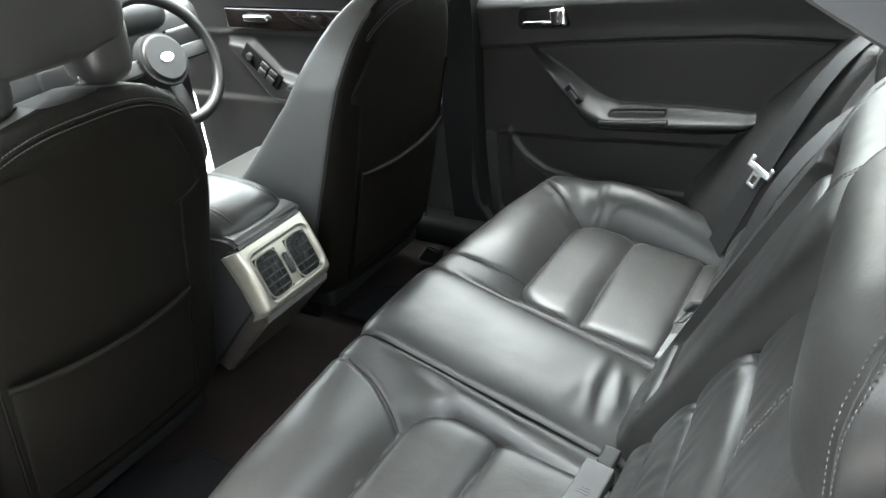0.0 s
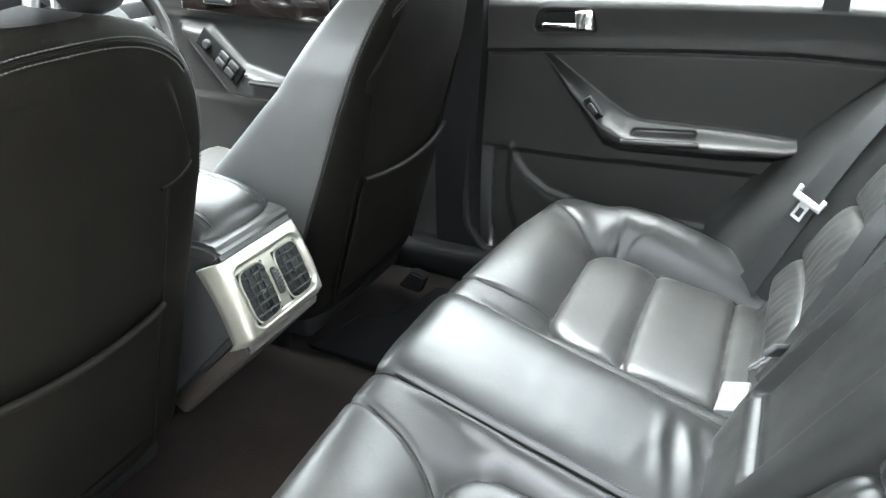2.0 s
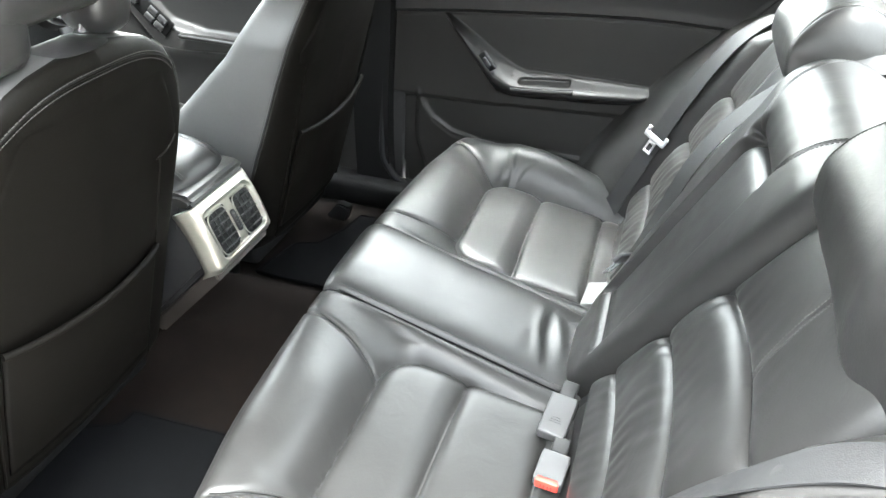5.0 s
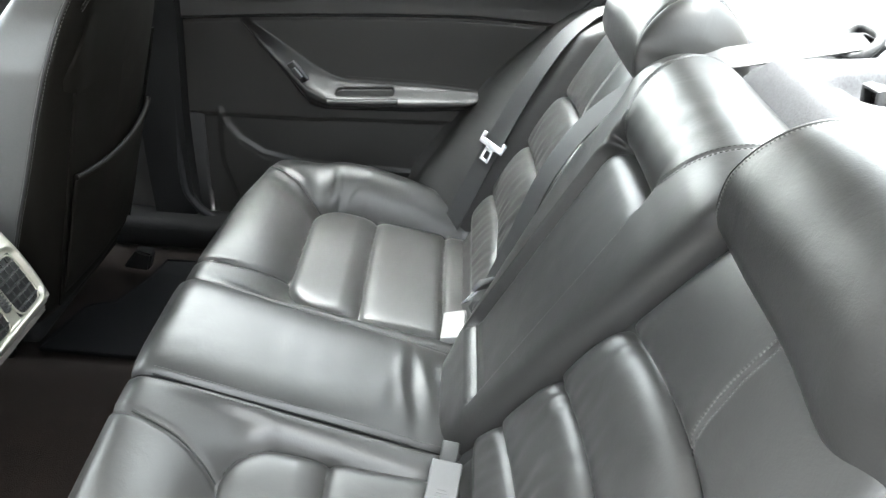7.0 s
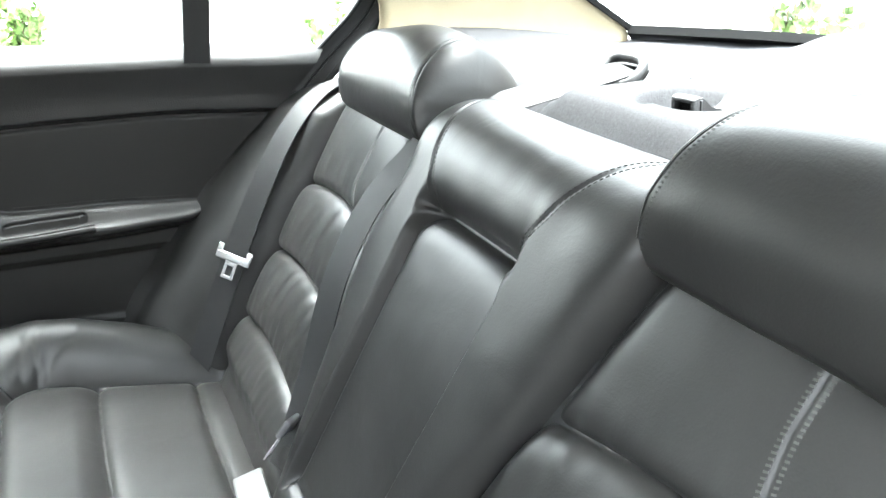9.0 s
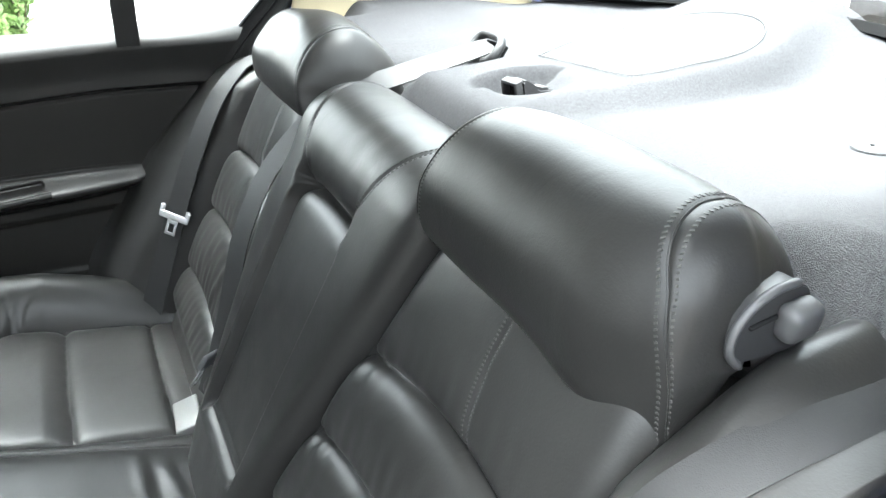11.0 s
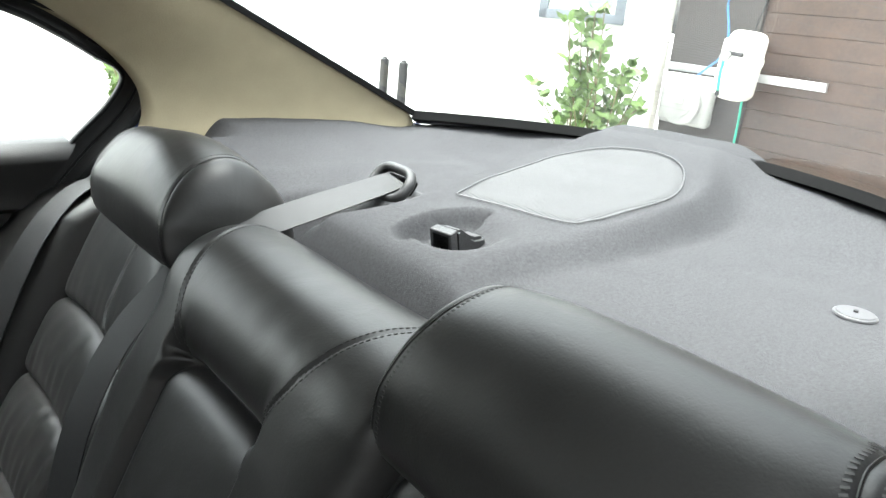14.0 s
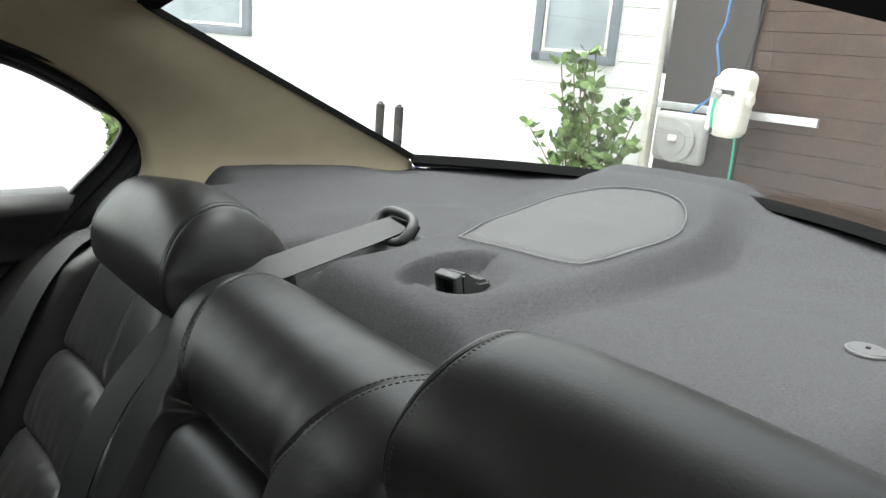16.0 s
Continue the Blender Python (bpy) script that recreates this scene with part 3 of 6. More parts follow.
def headrest(side):
    """One headrest; its outer end is a dome that meets the bolster's shoulder."""
    seam_in, seam_out = 0.282, 0.648
    centre = np.array([0.09, 1.055])
    a = np.linspace(0, 1, 26)
    inner = np.stack([seam_in - 0.034 * (1 - a), 0.965 * np.sqrt(np.clip(1 - (1 - a) ** 2.4, 0, 1))], -1)
    b = np.linspace(0, 1, 96)[1:]
    body = np.stack([seam_in + (seam_out - seam_in) * b, 0.965 + 0.035 * (1 - np.abs(2 * b - 1) ** 5)], -1)
    c = np.linspace(0, 1, 40)[1:]
    dome = np.stack([seam_out + 0.04 * c, 0.965 * np.sqrt(np.clip(1 - c**2.3, 0, 1))], -1)
    table = np.concatenate([inner, body, dome])
    u_all, k_all = table[:, 0], table[:, 1]
    for at in (seam_in, seam_out):
        k_all = k_all - 0.010 * np.exp(-(((u_all - at) / 0.0026) ** 2)) + 0.003 * np.exp(-(((np.abs(u_all - at) - 0.009) / 0.005) ** 2))
    # the headrest is wider at its foot than at its crown
    hx, hz = HEAD[:-1, 0], HEAD[:-1, 1]
    out_at = np.where((hx > 0.11) & (hz > 1.0), 0.606, np.interp(hz, [0.96, 1.0, 1.05, 1.12, 1.175], [0.640, 0.674, 0.670, 0.645, 0.610]))
    in_at = np.where((hx > 0.11) & (hz > 1.0), 0.292, np.interp(hz, [1.0, 1.08, 1.13, 1.175], [0.240 if side > 0 else 0.258, 0.256 if side > 0 else 0.264, 0.274, 0.290]))
    U = u_all[:, None] + 0 * out_at[None]
    g = (U - seam_in) / (seam_out - seam_in)
    mid_u = in_at + (out_at - in_at) * g
    end_out = np.interp(hz, [0.95, 1.0, 1.06, 1.18], [0.640, 0.668, 0.676, 0.674])
    dome_u = out_at + (end_out - out_at) * np.clip((U - seam_out) / 0.04, 0, 1)
    end_in = np.minimum(0.252 if side < 0 else 0.238, in_at - 0.012)
    inner_u = in_at + (end_in - in_at) * np.clip((seam_in - U) / 0.034, 0, 1)
    U = np.where(U > seam_out, dome_u, np.where(U < seam_in, inner_u, mid_u))
    f = (u_all - 0.465) / 0.207
    pr = centre + (HEAD[None, :-1] - centre) * (0.06 + 0.94 * np.maximum(k_all, 0.0))[:, None, None]
    x, z = pr[..., 0], pr[..., 1] - (0.012 * np.minimum(f, 0) ** 2)[:, None] * sstep(1.05, 1.15, pr[..., 1])
    z = z - (0.008 + 0.026 * sstep(0.36, 0.64, U)) * sstep(1.04, 1.15, z) if side > 0 else z
    if side < 0:
        z = z - 0.030 * sstep(0.48, 0.66, U) * sstep(1.075, 1.01, z)
    y = MID + side * U
    x = x + 0.036 * sstep(0.56, 0.70, U) * np.clip((0.11 - x) / 0.12, 0, 1) + 0.0012 * ripple(y, z, 71 + side, 34.0)
    xyz = np.stack([x, y, z], -1)
    xyz = np.concatenate([xyz, xyz[:, :1]], 1)
    uc = 0.5 * (u_all[:-1] + u_all[1:])
    band = lambda keep: np.broadcast_to(keep[:, None], (len(uc), xyz.shape[1] - 1))
    root = sheet("headrest", xyz, LEATHER, bench, "comma-shaped leather headrest with twin stitched seams", mask=band((uc > seam_in) & (uc <= seam_out)), flip=side < 0)
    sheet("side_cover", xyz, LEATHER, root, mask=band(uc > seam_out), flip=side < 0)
    sheet("side_cover", xyz, LEATHER, root, mask=band(uc <= seam_in), flip=side < 0)
    ks = slice(14, 74)
    for at in (seam_in, seam_out):
        i = int(np.argmin(np.abs(u_all - at)))
        cord = xyz[i, ks] + 0.004 * (xyz[i, ks] - np.array([0.09, 0, 1.055])) * np.array([1, 0, 1])
        swept("seam_cord", cord, ring(0.0012, 6), LEATHER, root, up=(0, 1, 0))
    for at, offs in ((seam_in, (0.007,)), (seam_out, (-0.008, 0.008))):
        wide = 0.0032 if at == seam_in else 0.0050
        for off in offs:
            i = int(np.argmin(np.abs(u_all - (at + off))))
            line = xyz[i, ks]
            tang = np.gradient(line, axis=0)
            nn = np.cross(tang, np.array([0, 1.0, 0]))
            nn *= np.sign((nn * (line - np.array([0.09, line[0, 1], 1.055]))).sum(1))[:, None]
            stitches("stitching", line, nn, THREAD_DARK if at == seam_in else THREAD, root, pitch=0.0052, size=(0.0021, wide, 0.0007), slant=0.25)
    return root


headrest(1)
headrest(-1)


# ---- cabin structure ----
def lerp(x, xs, ys):
    return np.interp(x, xs, ys)


# floor pan with the centre tunnel
xs, ys = np.linspace(-2.3, -0.55, 90), np.linspace(-0.74, 0.74, 110)
GX, GY = np.meshgrid(xs, ys, indexing="ij")
GZ = 0.285 + 0.11 * np.exp(-(((GY - MID) / 0.17) ** 4)) + 0.05 * sstep(-0.95, -0.75, GX) + 0.0025 * ripple(GX, GY, 81, 30.0)
tagged(sheet("floor", np.stack([GX, GY, GZ], -1), CARPET, thick=0.03, flip=False), "dark carpeted car floor with a raised centre tunnel", "floor", kind="structure")

# parcel shelf
REAR_Y = 0.67


def glass_base(y):
    return 1.00 - 0.28 * (np.abs(y) / REAR_Y) ** 2


def shelf_height(x, y):
    """Felt shelf: a raised speaker platform, a bowl for the anchor and a notch for the belt guide."""
    z = 1.088 + (0.036 - 0.010 * sstep(0.35, 0.75, x)) * sstep(0.42, 0.64, np.abs(y)) * sstep(0.1, 0.3, x + 0.25) + 0.075 * (0.80 + 0.20 * sstep(-0.16, 0.0, y)) * sstep(0.66, 1.02, x) ** 1.3
    z = z + 0.010 * sstep(0.37, 0.50, x) * sstep(0.16, 0.26, y) * sstep(0.42, 0.36, y) * sstep(0.72, 0.55, x)
    z = z + 0.014 * sstep(0.32, 0.42, y) * sstep(0.70, 0.50, x)
    near = lerp(x, [0.10, 0.24, 0.31, 0.44, 0.58, 0.77, 0.95], [-0.185, -0.160, -0.150, -0.155, -0.153, -0.140, -0.085])
    far = lerp(x, [0.12, 0.27, 0.40, 0.53, 0.70, 0.95], [0.150, 0.150, 0.190, 0.238, 0.285, 0.35])
    top = 1.116 + 0.085 * (x - 0.40) + 0.022 * sstep(0.72, 0.88, x) + 0.010 * sstep(0.40, 0.24, x)
    back = sstep(0.66, 0.95, x)
    on = sstep(0.004, 0.062 + 0.06 * back, y - near) * sstep(0.0, 0.024 + 0.07 * back, far - y) * sstep(0.125, 0.185, x)
    z = z + on * np.maximum(top - z, 0)
    z = z + 0.010 * np.exp(-(((x - 0.335) / 0.05) ** 2) - ((y - 0.222) / 0.06) ** 2)
    # a wedge-shaped recess for the anchor: deep at the rear, running out towards the seat
    along, aside = (x - 0.292) / 0.098, (y - 0.018 - 0.20 * (x - 0.292)) / 0.050
    aside = np.where(aside > 0, aside, 0.52 * aside)
    r = (np.abs(along) ** 2.6 + np.abs(aside) ** 2.6) ** (1 / 2.6)
    soft = np.where(aside > 0, 0.20, 0.80)
    deep = 1.076 + 0.05 * (x - 0.28) - z
    z = z + deep * sstep(0.0, 1.0, np.clip((1.06 - r) / soft, 0, 1)) * (0.25 + 0.75 * sstep(-1.0, -0.15, along))
    z = z - 0.10 * sstep(0.27, 0.17, x) * sstep(0.56, 0.64, np.abs(y))
    z = z - 0.06 * sstep(0.17, 0.10, x)
    z = z - 0.085 * np.exp(-(((y - 0.240) / 0.062) ** 4)) * sstep(0.330, 0.250, x)
    return z + 0.0012 * ripple(x, y, 91, 40.0)


fx, fy = np.linspace(0, 1, 200), np.linspace(-0.80, 0.70, 280)
FX, FY = np.meshgrid(fx, fy, indexing="ij")
SX = 0.05 + FX * (glass_base(np.clip(np.abs(FY), 0, REAR_Y)) + 0.02 - 0.05)
tagged(sheet("parcel_shelf", np.stack([SX, FY, shelf_height(SX, FY)], -1), SHELF, thick=0.02), "dark grey felt rear parcel shelf with a speaker hump", "parcel shelf", kind="structure")


# speaker grille
def polygon_sheet(name, pts, height, mat, parent=None, label="", lift=0.004, rings=14):
    """A flat patch that follows a surface inside a smooth closed outline."""
    pts = np.array(pts)
    c = pts.mean(0)
    loop = spline(list(pts) + [pts[0]], 72)[:-1]
    verts, faces = [(c[0], c[1], height(c[0], c[1]) + lift)], []
    n = len(loop)
    for r in range(1, rings + 1):
        for p in loop:
            q = c + (p - c) * r / rings
            verts.append((q[0], q[1], float(height(q[0], q[1])) + lift - (0.006 if r == rings else 0)))
    for j in range(n):
        faces.append((0, 1 + j, 1 + (j + 1) % n))
    for r in range(rings - 1):
        for j in range(n):
            a, b = 1 + r * n + j, 1 + r * n + (j + 1) % n
            faces.append((a, a + n, b + n, b))
    return mesh_object(name, verts, faces, mat, parent, label), loop


speaker = thing("speaker_cover", "light grey woven speaker cover set into the parcel shelf", "speaker")
outline = [(0.395, 0.128), (0.41, 0.07), (0.435, -0.055), (0.47, -0.075), (0.58, -0.078), (0.69, -0.065), (0.80, 0.0), (0.83, 0.08), (0.80, 0.17), (0.72, 0.21), (0.60, 0.19), (0.48, 0.16)]
_, loop = polygon_sheet("grille", outline, shelf_height, GRILLE, speaker, lift=0.005)
ring_pts = np.array([(p[0], p[1], float(shelf_height(p[0], p[1])) + 0.003) for p in list(loop) + [loop[0]]])
swept("rim", ring_pts, ring(0.0012, 6), GREY_CAP, speaker)

# round cap on the shelf
cap = thing("shelf_cap", "small round grey plastic cap on the parcel shelf", "cap")
cz0 = float(shelf_height(0.578, -0.404)) - 0.001
part("disc", cyl(0.026, 0.024, 0.006, 32, pose(0.578, -0.404, cz0 + 0.004), bevel=0.002), GREY_CAP, cap)
part("pin", cyl(0.003, 0.003, 0.003, 10, pose(0.578, -0.404, cz0 + 0.008)), PLASTIC_DARK, cap)

# child seat anchor
hook = thing("child_seat_anchor", "black plastic child seat anchor hook in a shelf recess", "hook")
hz = 1.077
am = pose(0.266, -0.008, hz + 0.003, 0, -14, 12)
for dy in (-0.0150, 0.0150):
    part("post", rbox((0.015, 0.006, 0.046), 0.0025, m=am @ pose(0, dy, 0.013)), PLASTIC, hook)
part("top_bar", rbox((0.016, 0.036, 0.006), 0.0025, m=am @ pose(0.001, 0, 0.036)), PLASTIC, hook)
part("sill", rbox((0.014, 0.024, 0.007), 0.0015, m=am @ pose(-0.002, 0, -0.006)), BUCKLE_PALE, hook, "pale grey sill")
part("backing", rbox((0.004, 0.030, 0.046), 0.001, m=am @ pose(0.008, 0, 0.013)), DEEP, hook)
part("body", extrude([(0.006, 0.038), (0.018, 0.036), (0.046, 0.010), (0.070, 0.002), (0.074, -0.012), (0.006, -0.014)], -0.0165, 0.0165, 0.005), PLASTIC, hook).matrix_basis = am
part("button", cyl(0.013, 0.011, 0.006, 24, pose(0.345, 0.012, hz + 0.010), bevel=0.002), GREY_CAP, hook)

# belt guide on the shelf
guide = thing("belt_guide", "black plastic belt guide loop on the parcel shelf", "belt guide")
gz = float(shelf_height(0.335, 0.21))
# a flat ring round the belt, leaning back
th = np.linspace(0, 2 * math.pi, 61)
lean = np.array([0.62, 0.0, 0.78])
across, rise = np.cos(th), np.sin(th)
ring_line = np.array([0.343, 0.228, 1.116]) + np.outer(0.043 * np.sign(across) * np.abs(across) ** 0.55, [0, 1.0, 0]) + np.outer(0.026 * np.sign(rise) * np.abs(rise) ** 0.8, lean)
swept("loop", ring_line, [(1.0 * a, 1.2 * b) for a, b in ring(0.0078, 12)], PLASTIC, guide, up=tuple(np.cross([0, 1.0, 0], lean)))
part("base", rbox((0.040, 0.100, 0.014), 0.006, m=pose(0.358, 0.228, gz - 0.004, 0, -22, 2)), PLASTIC_DARK, guide)
part("throat", rbox((0.010, 0.072, 0.026), 0.004, m=pose(0.362, 0.228, 1.112, 0, 35, 0)), DEEP, guide)

# rear and side glass
gy = np.linspace(-1, 1, 41)
gv = np.linspace(0, 1, 12)
V2, Y2 = np.meshgrid(gv, gy, indexing="ij")
half = REAR_Y + (0.60 - REAR_Y) * V2
RY = half * Y2
RX = glass_base(Y2 * REAR_Y) * (1 - V2) + 0.09 * V2
RZ = (1.165 - 0.02 * Y2**2) * (1 - V2) + (1.50 - 0.073 * Y2**2) * V2
rear_window = thing("window_rear", "tinted rear window with thin heating lines", "window", kind="structure")
pane = sheet("pane", np.stack([RX, MID + RY, RZ], -1), GLASS, rear_window)
pane.visible_shadow = False
glass_grid = np.stack([RX, MID + RY, RZ], -1)
drop = np.zeros_like(glass_grid[0])
drop[:, 0] = 0.012
drop[:, 2] = -0.010
swept("lower_border", glass_grid[0] + drop, slab(0.060, 0.020), FRIT, rear_window, up=(0.4, 0, 1))
edge = np.concatenate([glass_grid[:, -1], glass_grid[-1, ::-1][1:], glass_grid[::-1, 0][1:]])
swept("black_border", edge, slab(0.04, 0.012), FRIT, rear_window, up=(0.4, 0, 1))
for k in range(1, 12):
    v = k / 12.0
    yl = np.linspace(-0.96, 0.96, 24)
    hl = REAR_Y + (0.60 - REAR_Y) * v
    line = np.stack([glass_base(yl * REAR_Y) * (1 - v) + 0.09 * v - 0.004, MID + hl * yl, (1.165 - 0.02 * yl**2) * (1 - v) + (1.50 - 0.073 * yl**2) * v - 0.003], -1)
    swept("heating_line", line, ring(0.0001, 4), PLASTIC_DARK, rear_window)


def pillar(side):
    """The trim between the side window and the rear window."""
    front = spline([(-0.30, 0.635, 1.405), (-0.12, 0.665, 1.355), (0.02, 0.695, 1.285), (0.095, 0.708, 1.215), (0.118, 0.715, 1.15), (0.10, 0.718, 1.09)], 60)
    back = spline([(-0.02, 0.585, 1.44), (0.095, 0.60, 1.422), (0.31, 0.62, 1.327), (0.51, 0.645, 1.235), (0.70, 0.668, 1.147), (0.72, 0.675, 1.10)], 60)
    if side < 0:
        front = spline([(-0.05, 0.72, 1.43), (0.10, 0.735, 1.38), (0.20, 0.75, 1.31), (0.27, 0.76, 1.22), (0.30, 0.77, 1.15), (0.30, 0.77, 1.05)], 60)
    f = np.linspace(0, 1, 24)
    xyz = front[:, None] * (1 - f[None, :, None]) + back[:, None] * f[None, :, None]
    xyz[..., 1] -= 0.012 * np.sin(math.pi * f)[None, :]
    xyz[..., 1] *= side
    ob = sheet("c_pillar_trim", xyz, BEIGE, flip=side < 0, thick=0.012)
    return tagged(ob, "beige grained rear pillar trim", "pillar", kind="structure")


pillar(1)
pillar(-1)

# roof lining
rx, ry = np.linspace(-1.64, 0.085, 40), np.linspace(-1, 1, 40)
A, B = np.meshgrid(rx, ry, indexing="ij")
halfw = 0.625 - 0.03 * sstep(-0.4, 0.05, A)
RZ2 = 1.51 - 0.075 * np.abs(B) ** 2.5 - 0.17 * sstep(-1.2, -2.2, A) - 0.008 * sstep(-0.4, 0.0, A)
tagged(sheet("ceiling", np.stack([A, MID + B * halfw, RZ2], -1), LINING, flip=False), "pale beige fabric roof lining", "headliner", kind="structure")
tagged(sheet("roof_panel", np.stack([A, MID + B * halfw * 1.06, RZ2 + 0.03], -1), PAINT, thick=0.012, flip=True), "blue painted car roof", "roof", kind="structure")


# ---- doors ----
def door_relief(x, z):
    """How far the rear door trim stands into the cabin."""
    line = lerp(x, [-0.98, -0.75, -0.5, -0.3, -0.1], [0.897, 0.922, 0.943, 0.955, 0.957])
    h = 0.018 * sstep(-0.004, 0.012, z - line) + 0.018 * sstep(0.03, 0.12, z - line)
    h = h - 0.006 * np.exp(-(((z - line) / 0.006) ** 2))
    return h



def sill_height(x):
    return lerp(x, [-1.0, -0.94, -0.54, -0.215, 0.0], [1.056, 1.058, 1.074, 1.082, 1.086])


def door_surface(x, z):
    h = door_relief(x, z)
    arm_low = lerp(x, [-0.845, -0.836, -0.745, -0.670, -0.63, -0.393, -0.27, -0.20], [0.918, 0.905, 0.797, 0.702, 0.694, 0.708, 0.722, 0.765])
    arm_high = lerp(x, [-0.845, -0.80, -0.725, -0.66, -0.62, -0.585, -0.52, -0.385, -0.217, -0.20], [0.922, 0.902, 0.857, 0.815, 0.793, 0.783, 0.784, 0.786, 0.781, 0.778])
    a = np.clip((z - arm_low) / np.maximum(arm_high - arm_low, 0.012), 0, 1)
    shape = sstep(0.0, 0.42, a) * (1 - 0.94 * sstep(0.50, 1.0, a) ** 0.8)
    on = shape * sstep(-0.86, -0.78, x) * sstep(-0.17, -0.27, x)
    amount = lerp(x, [-0.85, -0.75, -0.62, -0.4, -0.2], [0.012, 0.042, 0.060, 0.052, 0.026])
    h = h + on * amount
    # grip recess
    g = box_sdf(x, z + 0.06 * (0.53 + x) * -1, -0.600, -0.458, 0.756, 0.767, 0.0055)
    h = h - 0.013 * sstep(0.003, -0.006, g)
    # below the armrest
    h = h - 0.012 * sstep(0.0, -0.02, z - lerp(x, [-1.0, -0.66, -0.62, -0.2], [0.664, 0.672, 0.678, 0.697]))
    # map pocket
    pk = line_distance(x, z, [(-0.905, 0.672), (-0.89, 0.63), (-0.86, 0.592), (-0.80, 0.555), (-0.70, 0.535), (-0.4, 0.53)])
    h = h + 0.004 * np.exp(-((pk / 0.007) ** 2))
    low = lerp(x, [-0.905, -0.89, -0.86, -0.80, -0.70, -0.4], [0.672, 0.63, 0.592, 0.555, 0.535, 0.53])
    h = h + 0.008 * sstep(0.01, -0.02, z - low) * sstep(-0.92, -0.9, x)
    # the top rolls outward to the sill
    roll = lerp(x, [-0.95, -0.2, 0.0], [0.046, 0.032, 0.030])
    h = h - (roll - 0.004) * np.clip((z - sill_height(x) + roll) / roll, 0, 1) ** 1.7
    # handle bowl
    hb = box_sdf(x - 0.25 * (z - 0.99) * np.sign(x + 0.78) * -1, z - 0.07 * (x + 0.78), -0.850, -0.712, 0.966, 1.020, 0.014)
    h = h - 0.022 * sstep(0.004, -0.012, hb)
    h = h + 0.003 * np.exp(-((hb / 0.004) ** 2))
    return h


DOOR_Y = 0.795
rear_door = thing("car_door", "black leather-trimmed rear car door with armrest and chrome handle", "car door")
dx, dz = np.linspace(-0.985, 0.02, 440), np.linspace(0.36, 1.077, 345)
DX, DZ = np.meshgrid(dx, dz, indexing="ij")
DZ = np.where(DZ > 0.93, 0.93 + (DZ - 0.93) * (sill_height(DX) - 0.93) / 0.147, DZ)
DX2 = DX + 0.035 * sstep(0.55, 0.36, DZ) * sstep(-0.7, -0.98, DX) * 1.5
DYv = DOOR_Y - door_surface(DX, DZ) - 0.02 * sstep(-0.3, 0.0, DX)
xyz = np.stack([DX2, DYv, DZ], -1)
# the top rolls outward to the sill
zc, xc = cell(DZ), cell(DX)
linec = lerp(xc, [-0.98, -0.75, -0.5, -0.3, -0.1], [0.897, 0.922, 0.943, 0.955, 0.957])
arm_lowc = lerp(xc, [-0.845, -0.836, -0.745, -0.670, -0.63, -0.393, -0.27, -0.20], [0.918, 0.905, 0.797, 0.702, 0.694, 0.708, 0.722, 0.765])
arm_highc = lerp(xc, [-0.845, -0.80, -0.725, -0.66, -0.62, -0.585, -0.52, -0.385, -0.217, -0.20], [0.922, 0.902, 0.857, 0.815, 0.793, 0.783, 0.784, 0.786, 0.781, 0.778])
cut = lerp(zc, [0.92, 0.97, 1.05, 1.09], [0.02, -0.075, -0.016, 0.016])  # the door ends at the window reveal
up_m = (zc >= linec) & (xc < cut)
arm_m = (zc < linec) & (zc > arm_lowc) & (zc < arm_highc) & (xc > -0.845)
low_m = (zc < linec) & ~arm_m & (zc < lerp(xc, [-1.0, -0.66, -0.62, -0.2], [0.664, 0.672, 0.678, 0.697]))
ins_m = (zc < linec) & ~arm_m & ~low_m
sheet("upper_trim", xyz, DOOR_SKIN, rear_door, mask=up_m)
sheet("insert_panel", xyz, DOOR_CLOTH, rear_door, mask=ins_m)
sheet("armrest", xyz, VINYL, rear_door, mask=arm_m)
sheet("lower_trim", xyz, DOOR_CLOTH, rear_door, mask=low_m)
hx = np.linspace(-0.985, 0.004, 50)
sill_path = np.stack([hx, DOOR_Y + 0.012 - 0.026 * sstep(-0.4, 0.0, hx), sill_height(hx) - 0.002], -1)
v = [(-0.012, -0.006), (-0.008, 0.000), (0.004, 0.004), (0.020, 0.005), (0.04, 0.005), (0.04, -0.02), (0.01, -0.03)]
swept("sill", sill_path[::-1], [(a, b) for a, b in v], DOOR_SKIN, rear_door, "satin black window sill", up=(0, 0, 1))
part("door_shell", rbox((1.06, 0.05, 0.65), 0.02, m=pose(-0.47, 0.85, 0.665)), PLASTIC_DARK, rear_door)
handle = part("door_handle", rbox((0.095, 0.014, 0.013), 0.005, m=pose(-0.787, DOOR_Y - 0.035, 0.981, 0, -3, 0)), CHROME, rear_door, "chrome inner door handle")
part("lever", rbox((0.042, 0.012, 0.044), 0.006, m=pose(-0.735, DOOR_Y - 0.042, 0.997, 0, -8, 0)), CHROME, handle)
switch_m = pose(-0.690, DOOR_Y - 0.050, 0.806, 24, 50, 0)
sw = part("window_switch", rbox((0.058, 0.010, 0.028), 0.0045, m=switch_m), PLASTIC_DARK, rear_door, "black window switch")
part("rocker", rbox((0.030, 0.010, 0.015), 0.003, m=switch_m @ pose(0, -0.004, 0)), GREY_CAP, sw)
gp = np.array([(-0.618, DOOR_Y - 0.060, 0.738), (-0.53, DOOR_Y - 0.060, 0.745), (-0.445, DOOR_Y - 0.055, 0.752)])
swept("grip_bar", spline(gp, 20), ring(0.0085, 10, 0.9), VINYL, rear_door)
seam_x = np.linspace(-0.58, -0.23, 60)
